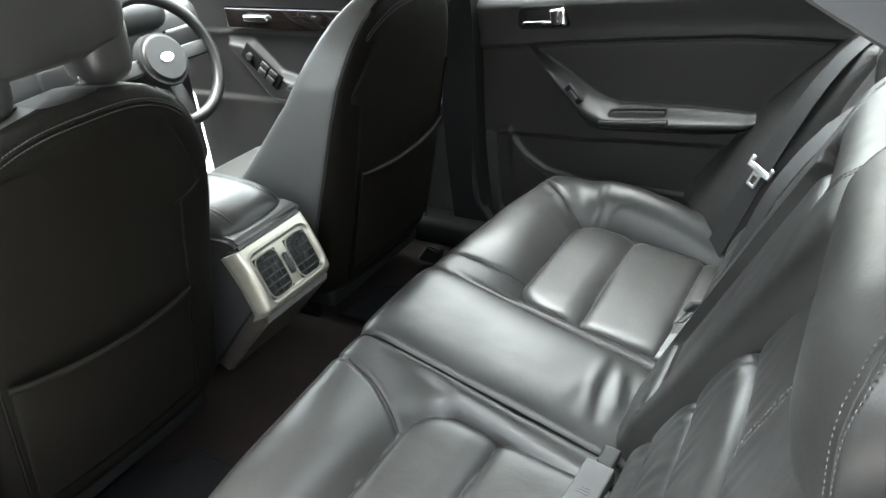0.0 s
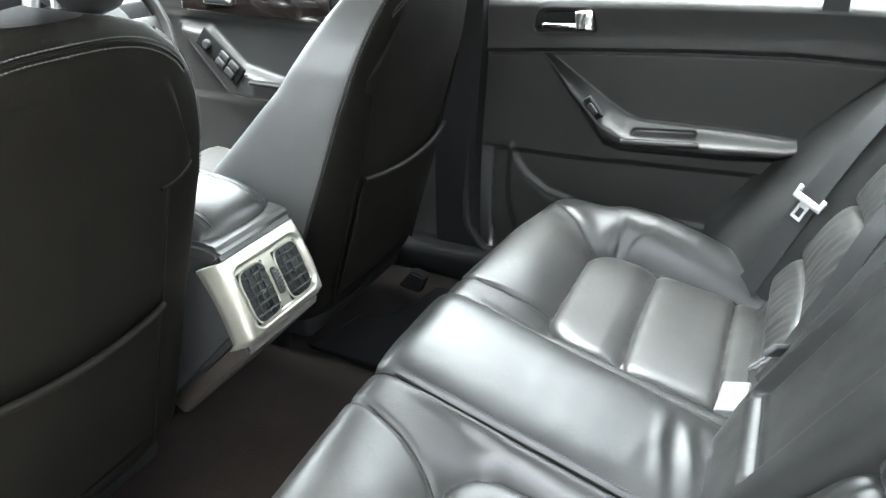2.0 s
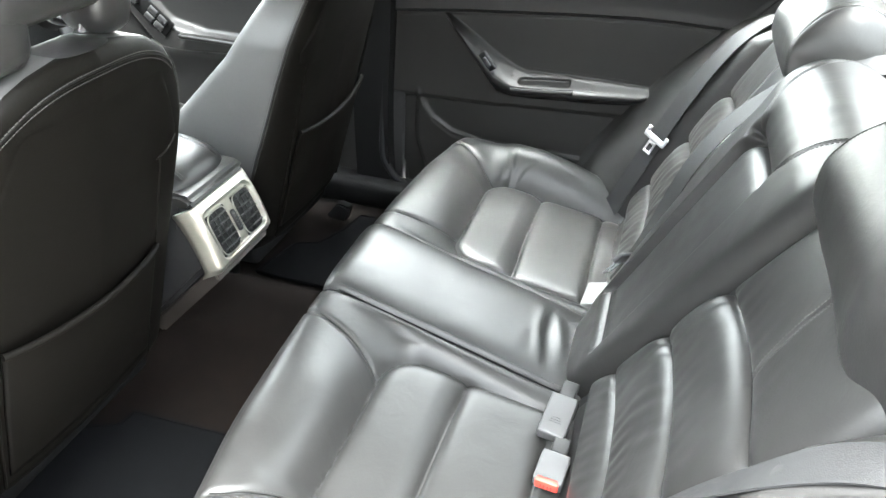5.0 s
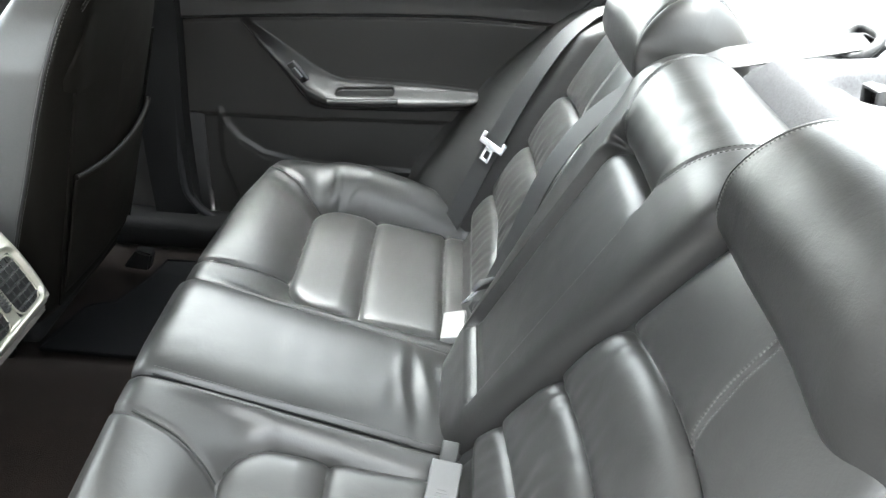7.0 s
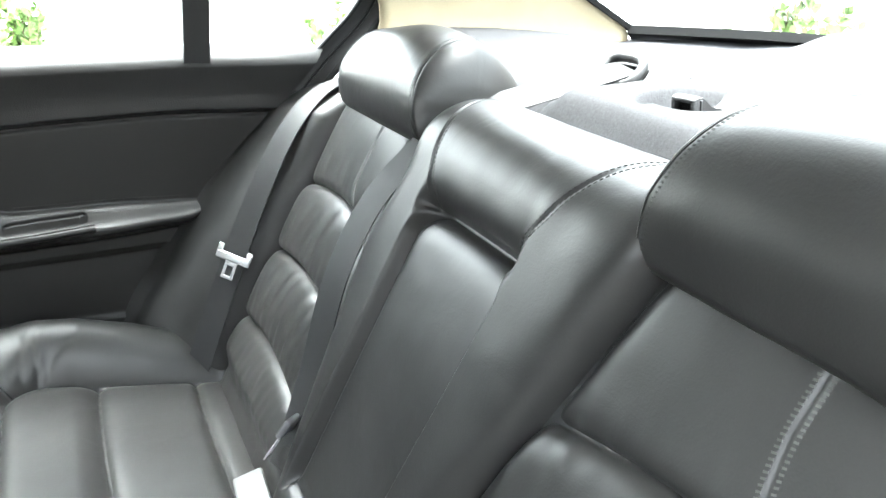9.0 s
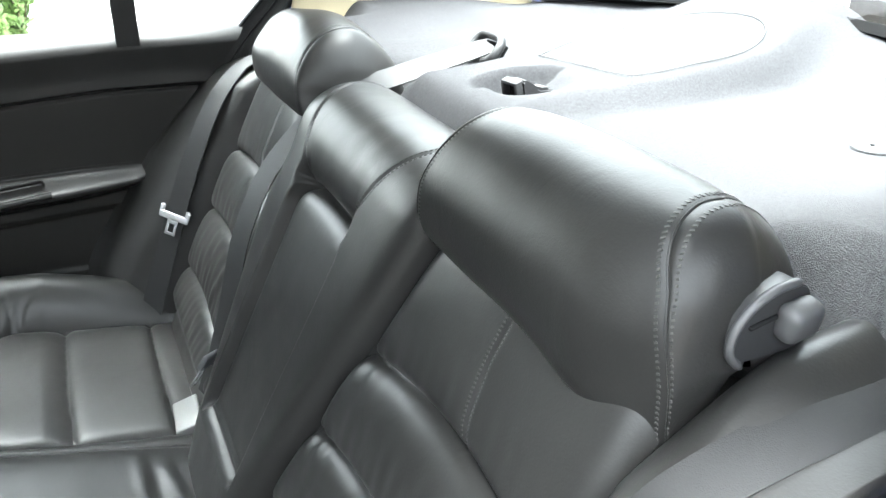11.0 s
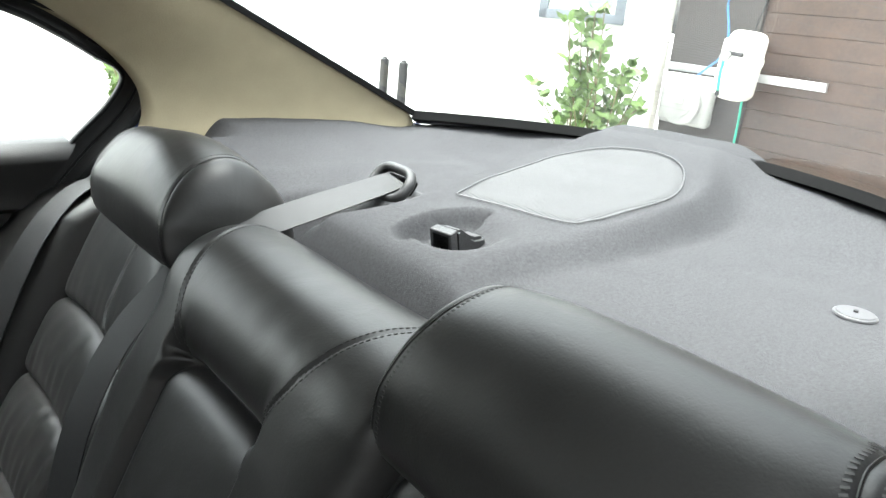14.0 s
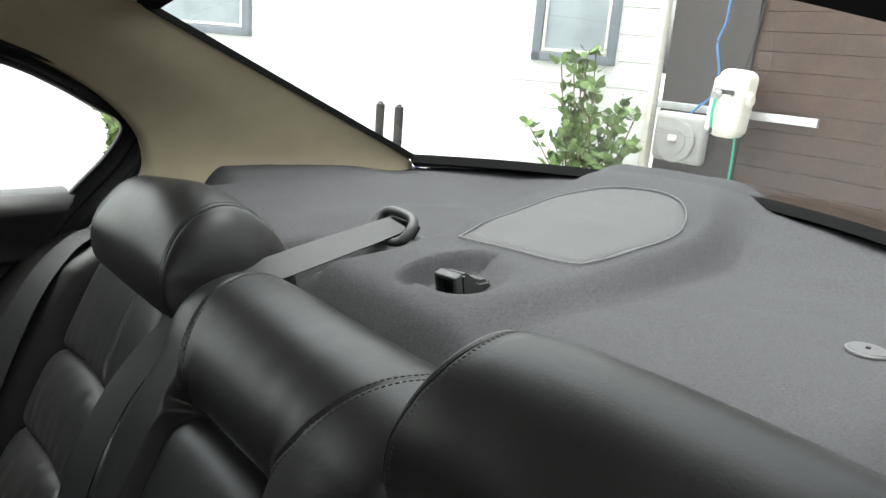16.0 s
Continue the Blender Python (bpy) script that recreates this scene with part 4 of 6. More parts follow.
seam_z = lerp(seam_x, [-0.845, -0.80, -0.725, -0.66, -0.62, -0.585, -0.52, -0.385, -0.217, -0.20], [0.922, 0.902, 0.857, 0.815, 0.793, 0.783, 0.784, 0.786, 0.781, 0.778]) + 0.006
stitches("stitching", np.stack([seam_x, DOOR_Y - door_surface(seam_x, seam_z), seam_z], -1), (0, -1, 0), THREAD_DARK, rear_door)

# window frames of the far rear door
side_window = thing("window_side", "rear door window with a quarter light behind a black post", "window", kind="structure")
post = np.array([(-0.237, 0.765, 1.06), (-0.237, 0.735, 1.20), (-0.237, 0.69, 1.36)])
swept("post", spline(post, 12), slab(0.048, 0.02), PLASTIC_DARK, side_window, up=(0, -1, 0))
glass_line = np.array([(-1.0, 1.395), (-0.6, 1.40), (-0.28, 1.376), (-0.102, 1.323), (-0.02, 1.285), (0.045, 1.246), (0.078, 1.228), (0.091, 1.207), (0.083, 1.180), (0.060, 1.144), (0.029, 1.109), (0.003, 1.080), (-0.022, 1.050), (-0.052, 1.014), (-0.085, 0.972)])
glass_line = spline(np.stack([glass_line[:, 0], 0.775 - 0.12 * np.clip((glass_line[:, 1] - 1.06) / 0.34, 0, 1) ** 1.5, glass_line[:, 1]], -1), 90)
tang = np.gradient(glass_line, axis=0)
outward = np.stack([-tang[:, 2], 0 * tang[:, 0], tang[:, 0]], -1)
outward /= np.linalg.norm(outward, axis=1)[:, None]
corner = int(np.argmax(glass_line[:, 0]))
grow = sstep(corner - 34, corner + 4, np.arange(len(glass_line)))
inset = np.array([0, -1.0, 0.25])
# broad black reveal, widening round the corner, with a bead on each side
fq = np.linspace(0, 1, 9)
wide = 0.014 + 0.036 * grow
band = glass_line[:, None] + (wide[:, None] * fq[None])[..., None] * outward[:, None] + (0.006 + 0.014 * fq - 0.012 * np.sin(math.pi * fq))[None, :, None] * inset
sheet("reveal", band, PLASTIC_DARK, side_window, "black window reveal", thick=0.010)
swept("glass_seal", glass_line + 0.007 * inset, ring(0.0042, 8), RUBBER, side_window, up=tuple(inset))
swept("door_seal", band[:, -1] + 0.003 * outward + 0.002 * inset, ring(0.0068, 10), RUBBER, side_window, up=tuple(inset))
inner_bead = (glass_line + 0.55 * wide[:, None] * outward + 0.004 * inset)[corner - 16 :]
swept("trim_bead", inner_bead, ring(0.0028, 8), VINYL, side_window, up=tuple(inset))
rail = glass_line[: corner + 2]
swept("rail_trim", rail + (0.030 + wide[: corner + 2, None]) * outward[: corner + 2] + 0.010 * inset, slab(0.056, 0.016), BEIGE, side_window, "beige trim above the window", up=tuple(inset))
wx = np.linspace(-1.0, 0.06, 20)
wv = np.linspace(0, 1, 8)
WX, WV = np.meshgrid(wx, wv, indexing="ij")
pane = sheet("pane", np.stack([WX, 0.812 - 0.157 * WV**1.5, 1.04 + 0.36 * WV], -1), GLASS, side_window)
pane.visible_shadow = False

# pillar between the far doors and the front door
tagged(part("pillar_panel", rbox((0.16, 0.03, 0.80), 0.01, m=pose(-1.03, 0.815, 0.68)), PLASTIC_DARK), "dark panel behind the door pillar", "pillar", kind="structure")
post = np.array([(-1.03, 0.775, 0.30), (-1.04, 0.77, 0.60), (-1.03, 0.765, 0.90), (-1.02, 0.74, 1.10), (-1.0, 0.66, 1.38)])
# darker than the near pillar: shade between seat and door put into its colour
tagged(swept("b_pillar", spline(post, 20), slab(0.11, 0.05), DEEP, None, up=(0, -1, 0.15)), "black door pillar trim", "pillar", kind="structure")
sealp = spline([(-0.99, 0.745, 1.06), (-0.998, 0.755, 0.80), (-1.005, 0.755, 0.50), (-0.985, 0.755, 0.42), (-0.93, 0.755, 0.37), (-0.80, 0.755, 0.34)], 40)
tagged(swept("door_seal", sealp, ring(0.012, 8), RUBBER, None, up=(0, -1, 0)), "black rubber door seal", "seal", kind="structure")
# far sill darker than the near one: shade painted into its colour
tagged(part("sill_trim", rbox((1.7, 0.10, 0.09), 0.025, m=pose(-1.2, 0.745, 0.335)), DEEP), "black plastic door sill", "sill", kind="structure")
tagged(part("sill_trim", rbox((1.7, 0.10, 0.09), 0.025, m=pose(-1.2, -0.735, 0.325)), PLASTIC), "black plastic door sill", "sill", kind="structure")

# far front door
front_door = thing("car_door", "black front car door with window switches, wood strip and chrome handle", "car door")
fx2, fz2 = np.linspace(-2.2, -1.06, 150), np.linspace(0.36, 1.05, 110)
QX, QZ = np.meshgrid(fx2, fz2, indexing="ij")
al = lerp(QX, [-1.93, -1.76, -1.70, -1.3, -1.08], [0.88, 0.69, 0.685, 0.71, 0.72])
ah = lerp(QX, [-1.93, -1.83, -1.72, -1.60, -1.3, -1.08], [0.90, 0.89, 0.79, 0.765, 0.765, 0.77])
on = sstep(-0.002, 0.02, np.minimum(QZ - al, ah - QZ)) * sstep(-1.96, -1.9, QX)
fh = on * 0.045 + 0.02 * sstep(0.90, 0.93, QZ) - 0.015 * sstep(0.70, 0.66, QZ)
sheet("trim", np.stack([QX, 0.79 - fh, QZ], -1), DOOR_SKIN, front_door, thick=0.012)
part("sill", rbox((1.16, 0.07, 0.03), 0.012, m=pose(-1.64, 0.785, 1.062)), DOOR_SKIN, front_door)
part("door_shell", rbox((1.16, 0.05, 0.72), 0.02, m=pose(-1.64, 0.85, 0.69)), PLASTIC_DARK, front_door)
strip = part("wood_strip", rbox((0.50, 0.012, 0.066), 0.006, m=pose(-1.66, 0.768, 0.962)), GLOSS, front_door, "gloss dark wood strip")
part("strip_border", rbox((0.48, 0.006, 0.072), 0.004, m=pose(-1.68, 0.773, 0.965)), CHROME, strip)
part("door_handle", rbox((0.10, 0.016, 0.022), 0.007, m=pose(-1.77, 0.755, 0.965)), CHROME, front_door, "chrome inner door handle")
sw_m = pose(-1.77, 0.742, 0.815, 0, 40, 0)
sw = part("switch_panel", rbox((0.17, 0.008, 0.058), 0.0035, m=sw_m), DEEP, front_door, "window and mirror switch panel")
for i in range(2):
    for j in range(2):
        part("rocker", rbox((0.032, 0.012, 0.020), 0.003, m=sw_m @ pose(0.012 + 0.038 * i, -0.004, -0.013 + 0.026 * j)), PLASTIC, sw)
part("mirror_knob", cyl(0.013, 0.012, 0.018, 20, sw_m @ pose(-0.05, -0.008, 0, 90, 0, 0), bevel=0.002), PLASTIC, sw)
part("grip", rbox((0.34, 0.03, 0.014), 0.006, m=pose(-1.50, 0.738, 0.752)), VINYL, front_door)
fpane = sheet("pane", np.stack([np.linspace(-2.1, -1.06, 12)[:, None] + 0 * wv, 0.775 - 0.12 * (wv**1.5)[None] + np.zeros((12, 1)), 1.06 + 0.33 * wv[None] + np.zeros((12, 1))], -1), GLASS, front_door)
fpane.visible_shadow = False

# closed front door on the near side
near_front = thing("car_door", "closed black front passenger door", "car door")
part("trim", rbox((1.12, 0.05, 0.76), 0.02, m=pose(-1.62, -0.80, 0.69)), DOOR_SKIN, near_front)
part("sill", rbox((1.12, 0.07, 0.03), 0.012, m=pose(-1.62, -0.79, 1.062)), DOOR_SKIN, near_front)
npane = sheet("pane", np.stack([np.linspace(-2.1, -1.06, 12)[:, None] + 0 * wv, -0.775 + 0.12 * (wv**1.5)[None] + np.zeros((12, 1)), 1.06 + 0.33 * wv[None] + np.zeros((12, 1))], -1), GLASS, near_front)
npane.visible_shadow = False
post = np.array([(-1.03, -0.80, 0.30), (-1.04, -0.80, 0.60), (-1.03, -0.79, 0.90), (-1.02, -0.76, 1.10), (-1.0, -0.68, 1.40)])
tagged(swept("b_pillar", spline(post, 20), slab(0.11, 0.06), DOOR_SKIN, None, up=(0, 1, 0.15)), "black door pillar trim", "pillar", kind="structure")

# near door opening: painted rear pillar, seal and roof rail
near_path = spline([(-1.0, -0.74, 1.48), (-0.6, -0.76, 1.50), (-0.33, -0.785, 1.492), (-0.20, -0.80, 1.474), (-0.126, -0.805, 1.454), (0.0, -0.815, 1.393), (0.10, -0.82, 1.32), (0.15, -0.825, 1.19), (0.07, -0.83, 1.02), (-0.02, -0.835, 0.88), (-0.04, -0.835, 0.72)], 90)
tagged(swept("door_frame_seal", near_path, slab(0.046, 0.03), RUBBER, None, up=(0, -1, 0.3)), "black rubber seal of the open rear door frame", "seal", kind="structure")
qp = near_path + np.array([0.045, -0.012, 0.025])
tagged(swept("door_frame", qp, slab(0.06, 0.03), PAINT, None, up=(0, -1, 0.4)), "blue painted frame of the open rear door", "door frame", kind="structure")
inn = spline([(-0.126, -0.79, 1.455), (0.0, -0.80, 1.395), (0.10, -0.81, 1.325), (0.15, -0.815, 1.19), (0.07, -0.82, 1.02), (-0.02, -0.825, 0.88), (-0.04, -0.825, 0.60)], 40)
outr = spline([(0.06, -0.60, 1.425), (0.38, -0.63, 1.28), (0.66, -0.675, 1.145), (0.95, -0.74, 1.06), (1.0, -0.80, 0.95), (1.0, -0.82, 0.8), (0.95, -0.82, 0.60)], 40)
f = np.linspace(0, 1, 14)
xyz = inn[:, None] * (1 - f[None, :, None]) + outr[:, None] * f[None, :, None]
xyz[..., 1] -= 0.03
for side in (1, -1):
    q = xyz.copy()
    q[..., 1] *= -side
    tagged(sheet("rear_quarter", q, PAINT, flip=side > 0, thick=0.01), "blue painted rear quarter panel", "car body", kind="structure")
tagged(part("boot_lid", rbox((0.75, 1.55, 0.05), 0.02, m=pose(1.42, 0, 0.945, 0, 2, 0)), PAINT), "blue painted boot lid", "car body", kind="structure")
tagged(part("boot_panel", rbox((0.05, 1.6, 0.75), 0.02, m=pose(1.66, 0, 0.57)), PAINT), "blue painted tail panel", "car body", kind="structure")


# ---- outboard bolsters and belts ----
def bolster_place(z, f, side, h=0.0):
    fwd = lerp(z, [0.40, 0.57, 0.81, 1.05, 1.12], [0.165, 0.163, 0.135, 0.05, 0.01])
    inner = outer_edge(z, side)
    y = inner + (0.767 - inner) * f
    bulge = 0.014 * np.sin(math.pi * np.clip(f, 0, 1)) - 0.03 * np.exp(-np.maximum(f, 0) / 0.05)
    x = 0.01 + TILT_X * (z - 1.0) - fwd * np.maximum(f, 0) ** 0.8 + NORMAL[0] * (bulge + h)
    return np.stack([x, MID + side * (y - 0.5 * h), z + NORMAL[2] * (bulge + h)], -1)


def bolster_top(q, f, side, h=0.0):
    """The shoulder of the bolster: from its top edge back towards the shelf; q from 0 to 1."""
    p = bolster_place(np.full(np.shape(q), 0.97) + 0 * f, f, side, h)
    p[..., 0] += 0.29 * q
    p[..., 2] += 0.026 * sstep(0.80, 0.20, f) * sstep(0.1, 0.6, q) + 0.075 * (1 - np.exp(-3.0 * q))
    return p


for side in (1, -1):
    bz, bf = np.linspace(0.40, 0.97, 110), np.linspace(-0.25, 1.30, 76)
    BZ, BF = np.meshgrid(bz, bf, indexing="ij")
    BQ, BF2 = np.meshgrid(np.linspace(0.02, 1, 40), bf, indexing="ij")
    P = np.concatenate([bolster_place(BZ, BF, side), bolster_top(BQ, BF2, side)])
    P[..., 0] += 0.0014 * ripple(P[..., 1], P[..., 2], 61 + side, 40.0)
    sheet("side_bolster", P, LEATHER, bench, "smooth leather bolster beside the door", flip=side < 0, thick=0.03)


def belt(name, pts, normals, label, n=80, width=0.047):
    root = thing(name, label, "seat belt")
    line = spline(pts, n)
    up = spline(normals, n)
    up /= np.linalg.norm(up, axis=1)[:, None]
    swept("webbing", line, slab(width, 0.0022), WEB, root, up=up)
    return root, line, up


def tongue(parent, m):
    t = part("tongue", rbox((0.072, 0.007, 0.016), 0.003, m=m), STEEL, parent, "steel belt tongue")
    for dx in (-0.031, 0.031):
        part("ear", rbox((0.012, 0.006, 0.020), 0.003, m=m @ pose(dx, 0, 0.012)), STEEL, t)
    bm = rbox((0.006, 0.003, 0.034), 0.001, m=m @ pose(-0.0095, 0, -0.024))
    rbox((0.006, 0.003, 0.034), 0.001, m=m @ pose(0.0095, 0, -0.024), bm=bm)
    rbox((0.025, 0.003, 0.007), 0.001, m=m @ pose(0, 0, -0.040), bm=bm)
    rbox((0.025, 0.003, 0.010), 0.001, m=m @ pose(0, 0, -0.012), bm=bm)
    part("blade", bm, STEEL, t)
    return t


def side_belt(side):
    zz = np.array([0.45, 0.55, 0.69, 0.82, 0.93, 1.05])
    ff = np.array([0.10, 0.14, 0.22, 0.30, 0.38, 0.44])
    if side < 0:
        ff = np.array([0.10, 0.14, 0.24, 0.38, 0.60, 0.74])
    pts = bolster_place(zz, ff, side, 0.007 if side > 0 else 0.0045)
    tops = bolster_top(np.array([0.12, 0.3, 0.6, 1.0]), np.array([0.45, 0.49, 0.53, 0.58]) + (0.25 if side < 0 else 0.0), side, 0.005 if side > 0 else 0.003)
    qt, ft = np.array([0.12, 0.3, 0.6, 1.0]), np.array([0.45, 0.49, 0.53, 0.58]) + (0.25 if side < 0 else 0.0)
    e = 0.01
    low_n = np.cross(bolster_place(zz + e, ff, side) - bolster_place(zz - e, ff, side), bolster_place(zz, ff + 0.12, side) - bolster_place(zz, ff - 0.12, side))
    top_n = np.cross(bolster_top(qt + e, ft, side) - bolster_top(qt - e, ft, side), bolster_top(qt, ft + 0.12, side) - bolster_top(qt, ft - 0.12, side))
    pts = np.vstack([pts[:-1], tops])
    nn = np.vstack([low_n[:-1], top_n])
    nn /= np.linalg.norm(nn, axis=1)[:, None]
    nn *= np.sign(nn @ np.array([-1, 0, 0.8]))[:, None]
    root, line, up = belt("seat_belt", pts, nn, "black outer seat belt lying on the seat bolster", 90)
    i = int(np.argmin(np.abs(line[:, 2] - 0.695)))
    t = line[i + 1] - line[i - 1]
    t /= np.linalg.norm(t)
    n = up[i]
    s = np.cross(n, t)
    s /= np.linalg.norm(s)
    n = np.cross(t, s)
    m = Matrix([[*r] for r in np.array([[s[0], n[0], t[0], 0], [s[1], n[1], t[1], 0], [s[2], n[2], t[2], 0], [0, 0, 0, 1]])])
    m.translation = Vector(line[i] + n * 0.006)
    tongue(root, m)
    return root


side_belt(1)
side_belt(-1)
cpts = [(0.352, 0.226, 1.122), (0.33, 0.227, 1.115), (0.20, 0.231, 1.086), (0.11, 0.238, 1.063), (0.052, 0.243, 1.046), (-0.008, 0.247, 0.998), (-0.078, 0.249, 0.920), (-0.136, 0.238, 0.813), (-0.180, 0.218, 0.675), (-0.220, 0.200, 0.572), (-0.242, 0.192, 0.53)]
cnrm = [(-0.35, -0.15, 0.9), (-0.45, -0.3, 0.85), (-0.52, -0.42, 0.76), (-0.55, -0.42, 0.74), (-0.62, -0.4, 0.68), (-0.75, -0.3, 0.55), (-0.85, -0.35, 0.45), (-0.85, -0.4, 0.4), (-0.85, -0.4, 0.35), (-0.85, -0.3, 0.3), (-0.85, -0.2, 0.3)]
cb, line, up = belt("seat_belt", cpts, cnrm, "black centre seat belt running from the shelf down the backrest edge", 120)
# its tongue hangs edge-on beside the buckle
along = Vector((0.56, -0.05, 0.82)).normalized()
across = Vector((-0.33, -0.85, 0.24)) + 0.30 * Vector((-0.80, 0.0, 0.55))
across = (across - across.dot(along) * along).normalized()
hang = Matrix((across, along.cross(across), along)).transposed().to_4x4()
hang.translation = Vector((-0.226, 0.186, 0.606))
head = part("tongue", rbox((0.056, 0.011, 0.030), 0.0045, m=hang), GREY_CAP, cb, "grey plastic belt tongue with a steel blade")
bm = rbox((0.007, 0.003, 0.044), 0.001, m=hang @ pose(-0.009, 0, -0.036))
rbox((0.007, 0.003, 0.044), 0.001, m=hang @ pose(0.009, 0, -0.036), bm=bm)
rbox((0.025, 0.003, 0.008), 0.001, m=hang @ pose(0, 0, -0.056), bm=bm)
part("blade", bm, STEEL, head)


def buckle(m, label, red=True, length=0.062, pale=None):
    root = thing("belt_buckle", label, "seat belt buckle", "rear belt buckles")
    b = part("housing", rbox((length, 0.050, 0.026), 0.004, m=m), pale or BUCKLE, root)
    if red:
        part("release_button", rbox((0.014, 0.040, 0.022), 0.003, m=m @ pose(-0.028, 0, 0.002)), RED, root, "red release button")
        for k in range(4):
            part("mark", rbox((0.0012, 0.0015, 0.007), 0, m=m @ pose(-0.0356, -0.009 + 0.006 * k, 0)), PLASTIC_DARK, b)
    elif pale is None:
        for k in range(3):
            part("mark", rbox((0.0010, 0.022 - 0.004 * k, 0.0012), 0, m=m @ pose(-0.018 + 0.005 * k, 0, 0.0136)), GREY_CAP, b)
    part("strap", rbox((0.06, 0.030, 0.012), 0.004, m=m @ pose(length / 2 + 0.014, 0, -0.008)), PLASTIC_DARK, root)
    return root


buckle(pose(-0.272, 0.230, 0.458, 0, -17, -4) @ pose(0, 0, 0, 0, 0, -90), "grey plastic seat belt buckle lying on the cushion", False, 0.094, BUCKLE_PALE)
buckle(pose(-0.287, -0.228, 0.498, 2, -14, 82), "grey plastic seat belt buckle lying face down", False, 0.088)
buckle(pose(-0.276, -0.345, 0.490, 0, -8, 84), "grey seat belt buckle with a red release button", True)

# backrest release lever beside the headrest
LEVER_BASE = material("dark_grey_plastic", (0.022, 0.022, 0.023), 0.45)
lever = thing("release_lever", "dark grey plastic backrest release lever", "lever")
d_shape = [(0.080, 1.058), (0.069, 1.070), (0.067, 1.084), (0.073, 1.100), (0.087, 1.113), (0.106, 1.121), (0.127, 1.123), (0.143, 1.115), (0.152, 1.098), (0.153, 1.056), (0.12, 1.056)]
bm = extrude(d_shape[:-1], -0.640, -0.667, 0.0015)
part("escutcheon", bm, LEVER_BASE, lever)
rim_line = [(a, -0.667, b) for a, b in d_shape[:7]]
swept("rim", spline(rim_line, 50), ring(0.0040, 8), GREY_CAP, lever, "raised grey rim", up=(0, -1, 0))
part("slot", rbox((0.030, 0.004, 0.004), 0.0015, m=pose(0.098, -0.668, 1.094, 0, -10, 0)), RUBBER, lever)
part("handle", rbox((0.036, 0.024, 0.036), 0.010, 4, m=pose(0.128, -0.675, 1.093, 12, -8, 0)), BUCKLE, lever, "smooth grey lever")


# ---- front seats ----
def front_seat(cy, bx, p0, p1, hem_z, slim, label):
    root = thing("front_seat", label, "car seat", "front seats")
    lv = np.linspace(0, 1, 70)
    n = 96
    th = np.linspace(0, 2 * math.pi, n, endpoint=False)
    rows = []
    for q in lv:
        z = 0.43 + 0.72 * q
        back = bx + 0.25 * (z - 0.773)
        depth = lerp(z, [0.43, 0.55, 0.70, 0.925, 1.06, 1.13], [0.43, 0.41, 0.345, 0.18, 0.12, 0.09])
        hw = lerp(z, [0.43, 0.6, 0.9, 0.97, 1.02, 1.06, 1.10, 1.13, 1.15], [0.242, 0.246, 0.243, 0.234, 0.219, 0.200, 0.168, 0.125, 0.06]) * slim
        k = 1.0
        if q > 0.93:
            k = math.sqrt(max(1 - ((q - 0.93) / 0.07) ** 2, 0.0)) * 0.35 + 0.65
        if q < 0.04:
            k = 0.93 + q * 1.75
        c, s = np.cos(th), np.sin(th)
        e = 0.26
        px = back - depth / 2 + k * depth / 2 * np.sign(c) * np.abs(c) ** e
        py = min(1.0, k * 1.15) * hw * np.sign(s) * np.abs(s) ** (e * 1.2)
        bowed = 0.02 * (1 - (py / hw) ** 2) * (c > 0)
        rows.append(np.stack([px + bowed, cy + py, np.full(n, z)], -1))
    xyz = np.array(rows)
    xyz[..., 0] += 0.0014 * ripple(xyz[..., 1], xyz[..., 2], 7 + int(cy * 10), 20.0)
    xyz = np.concatenate([xyz, xyz[:, :1]], 1)
    cth = np.cos(0.5 * (th + np.r_[th[1:], 2 * math.pi]))
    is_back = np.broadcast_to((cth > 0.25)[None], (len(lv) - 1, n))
    # sides take the brightened leather, backs the darkened one
    sheet("side_cover", xyz, LEATHER_LIT, root, mask=~is_back)
    backp = sheet("back_cover", xyz, LEATHER_SHADED, root, mask=is_back)
    top = mesh_object("top_cover", list(xyz[-1, :-1]) + [xyz[-1, :-1].mean(0) + np.array([0, 0, 0.012])], [(i, (i + 1) % n, n) for i in range(n)], LEATHER, root)
    i = int(np.argmin(np.abs(np.cos(th[: n // 2]) - 0.25)))
    for j in (i, n - i):
        col = xyz[2:-3, j]
        out = np.stack([0.6 * np.ones(len(col)), np.sign(col[:, 1] - cy), np.zeros(len(col))], -1)
        swept("seam_cord", col, ring(0.003, 6), LEATHER, backp, up=(0, 0.3, 0.1))
        for off in (-0.007, 0.007):
            stitches("stitching", col + np.array([off * 0.8, 0, 0]) + out * 0.001, out, THREAD, backp, pitch=0.007)

    def on_back(y, z):
        return bx + 0.25 * (z - 0.773) + 0.02 * (1 - ((y - cy) / 0.245) ** 2)

    # seat-back pocket: a second skin with a sagging, thick upper hem
    pm, ph = (p0 + p1) / 2, (p1 - p0) / 2
    py = np.linspace(p0, p1, 50)
    hem = lambda v: hem_z - 0.012 * (1 - ((v - pm) / ph) ** 2) + 0.01 * np.sign(cy) * (v - pm) / ph
    pv = np.linspace(0, 1, 30)
    PV, PY = np.meshgrid(pv, py, indexing="ij")
    PZ = 0.485 + PV * (hem(PY) - 0.485)
    PX = on_back(cy + PY, PZ) + 0.004 + 0.016 * PV * np.sqrt(np.clip(1 - ((PY - pm) / (ph + 0.005)) ** 2, 0, 1))
    pocket = sheet("pocket", np.stack([PX, cy + PY, PZ], -1), LEATHER_SHADED, root, thick=0.004, flip=True)
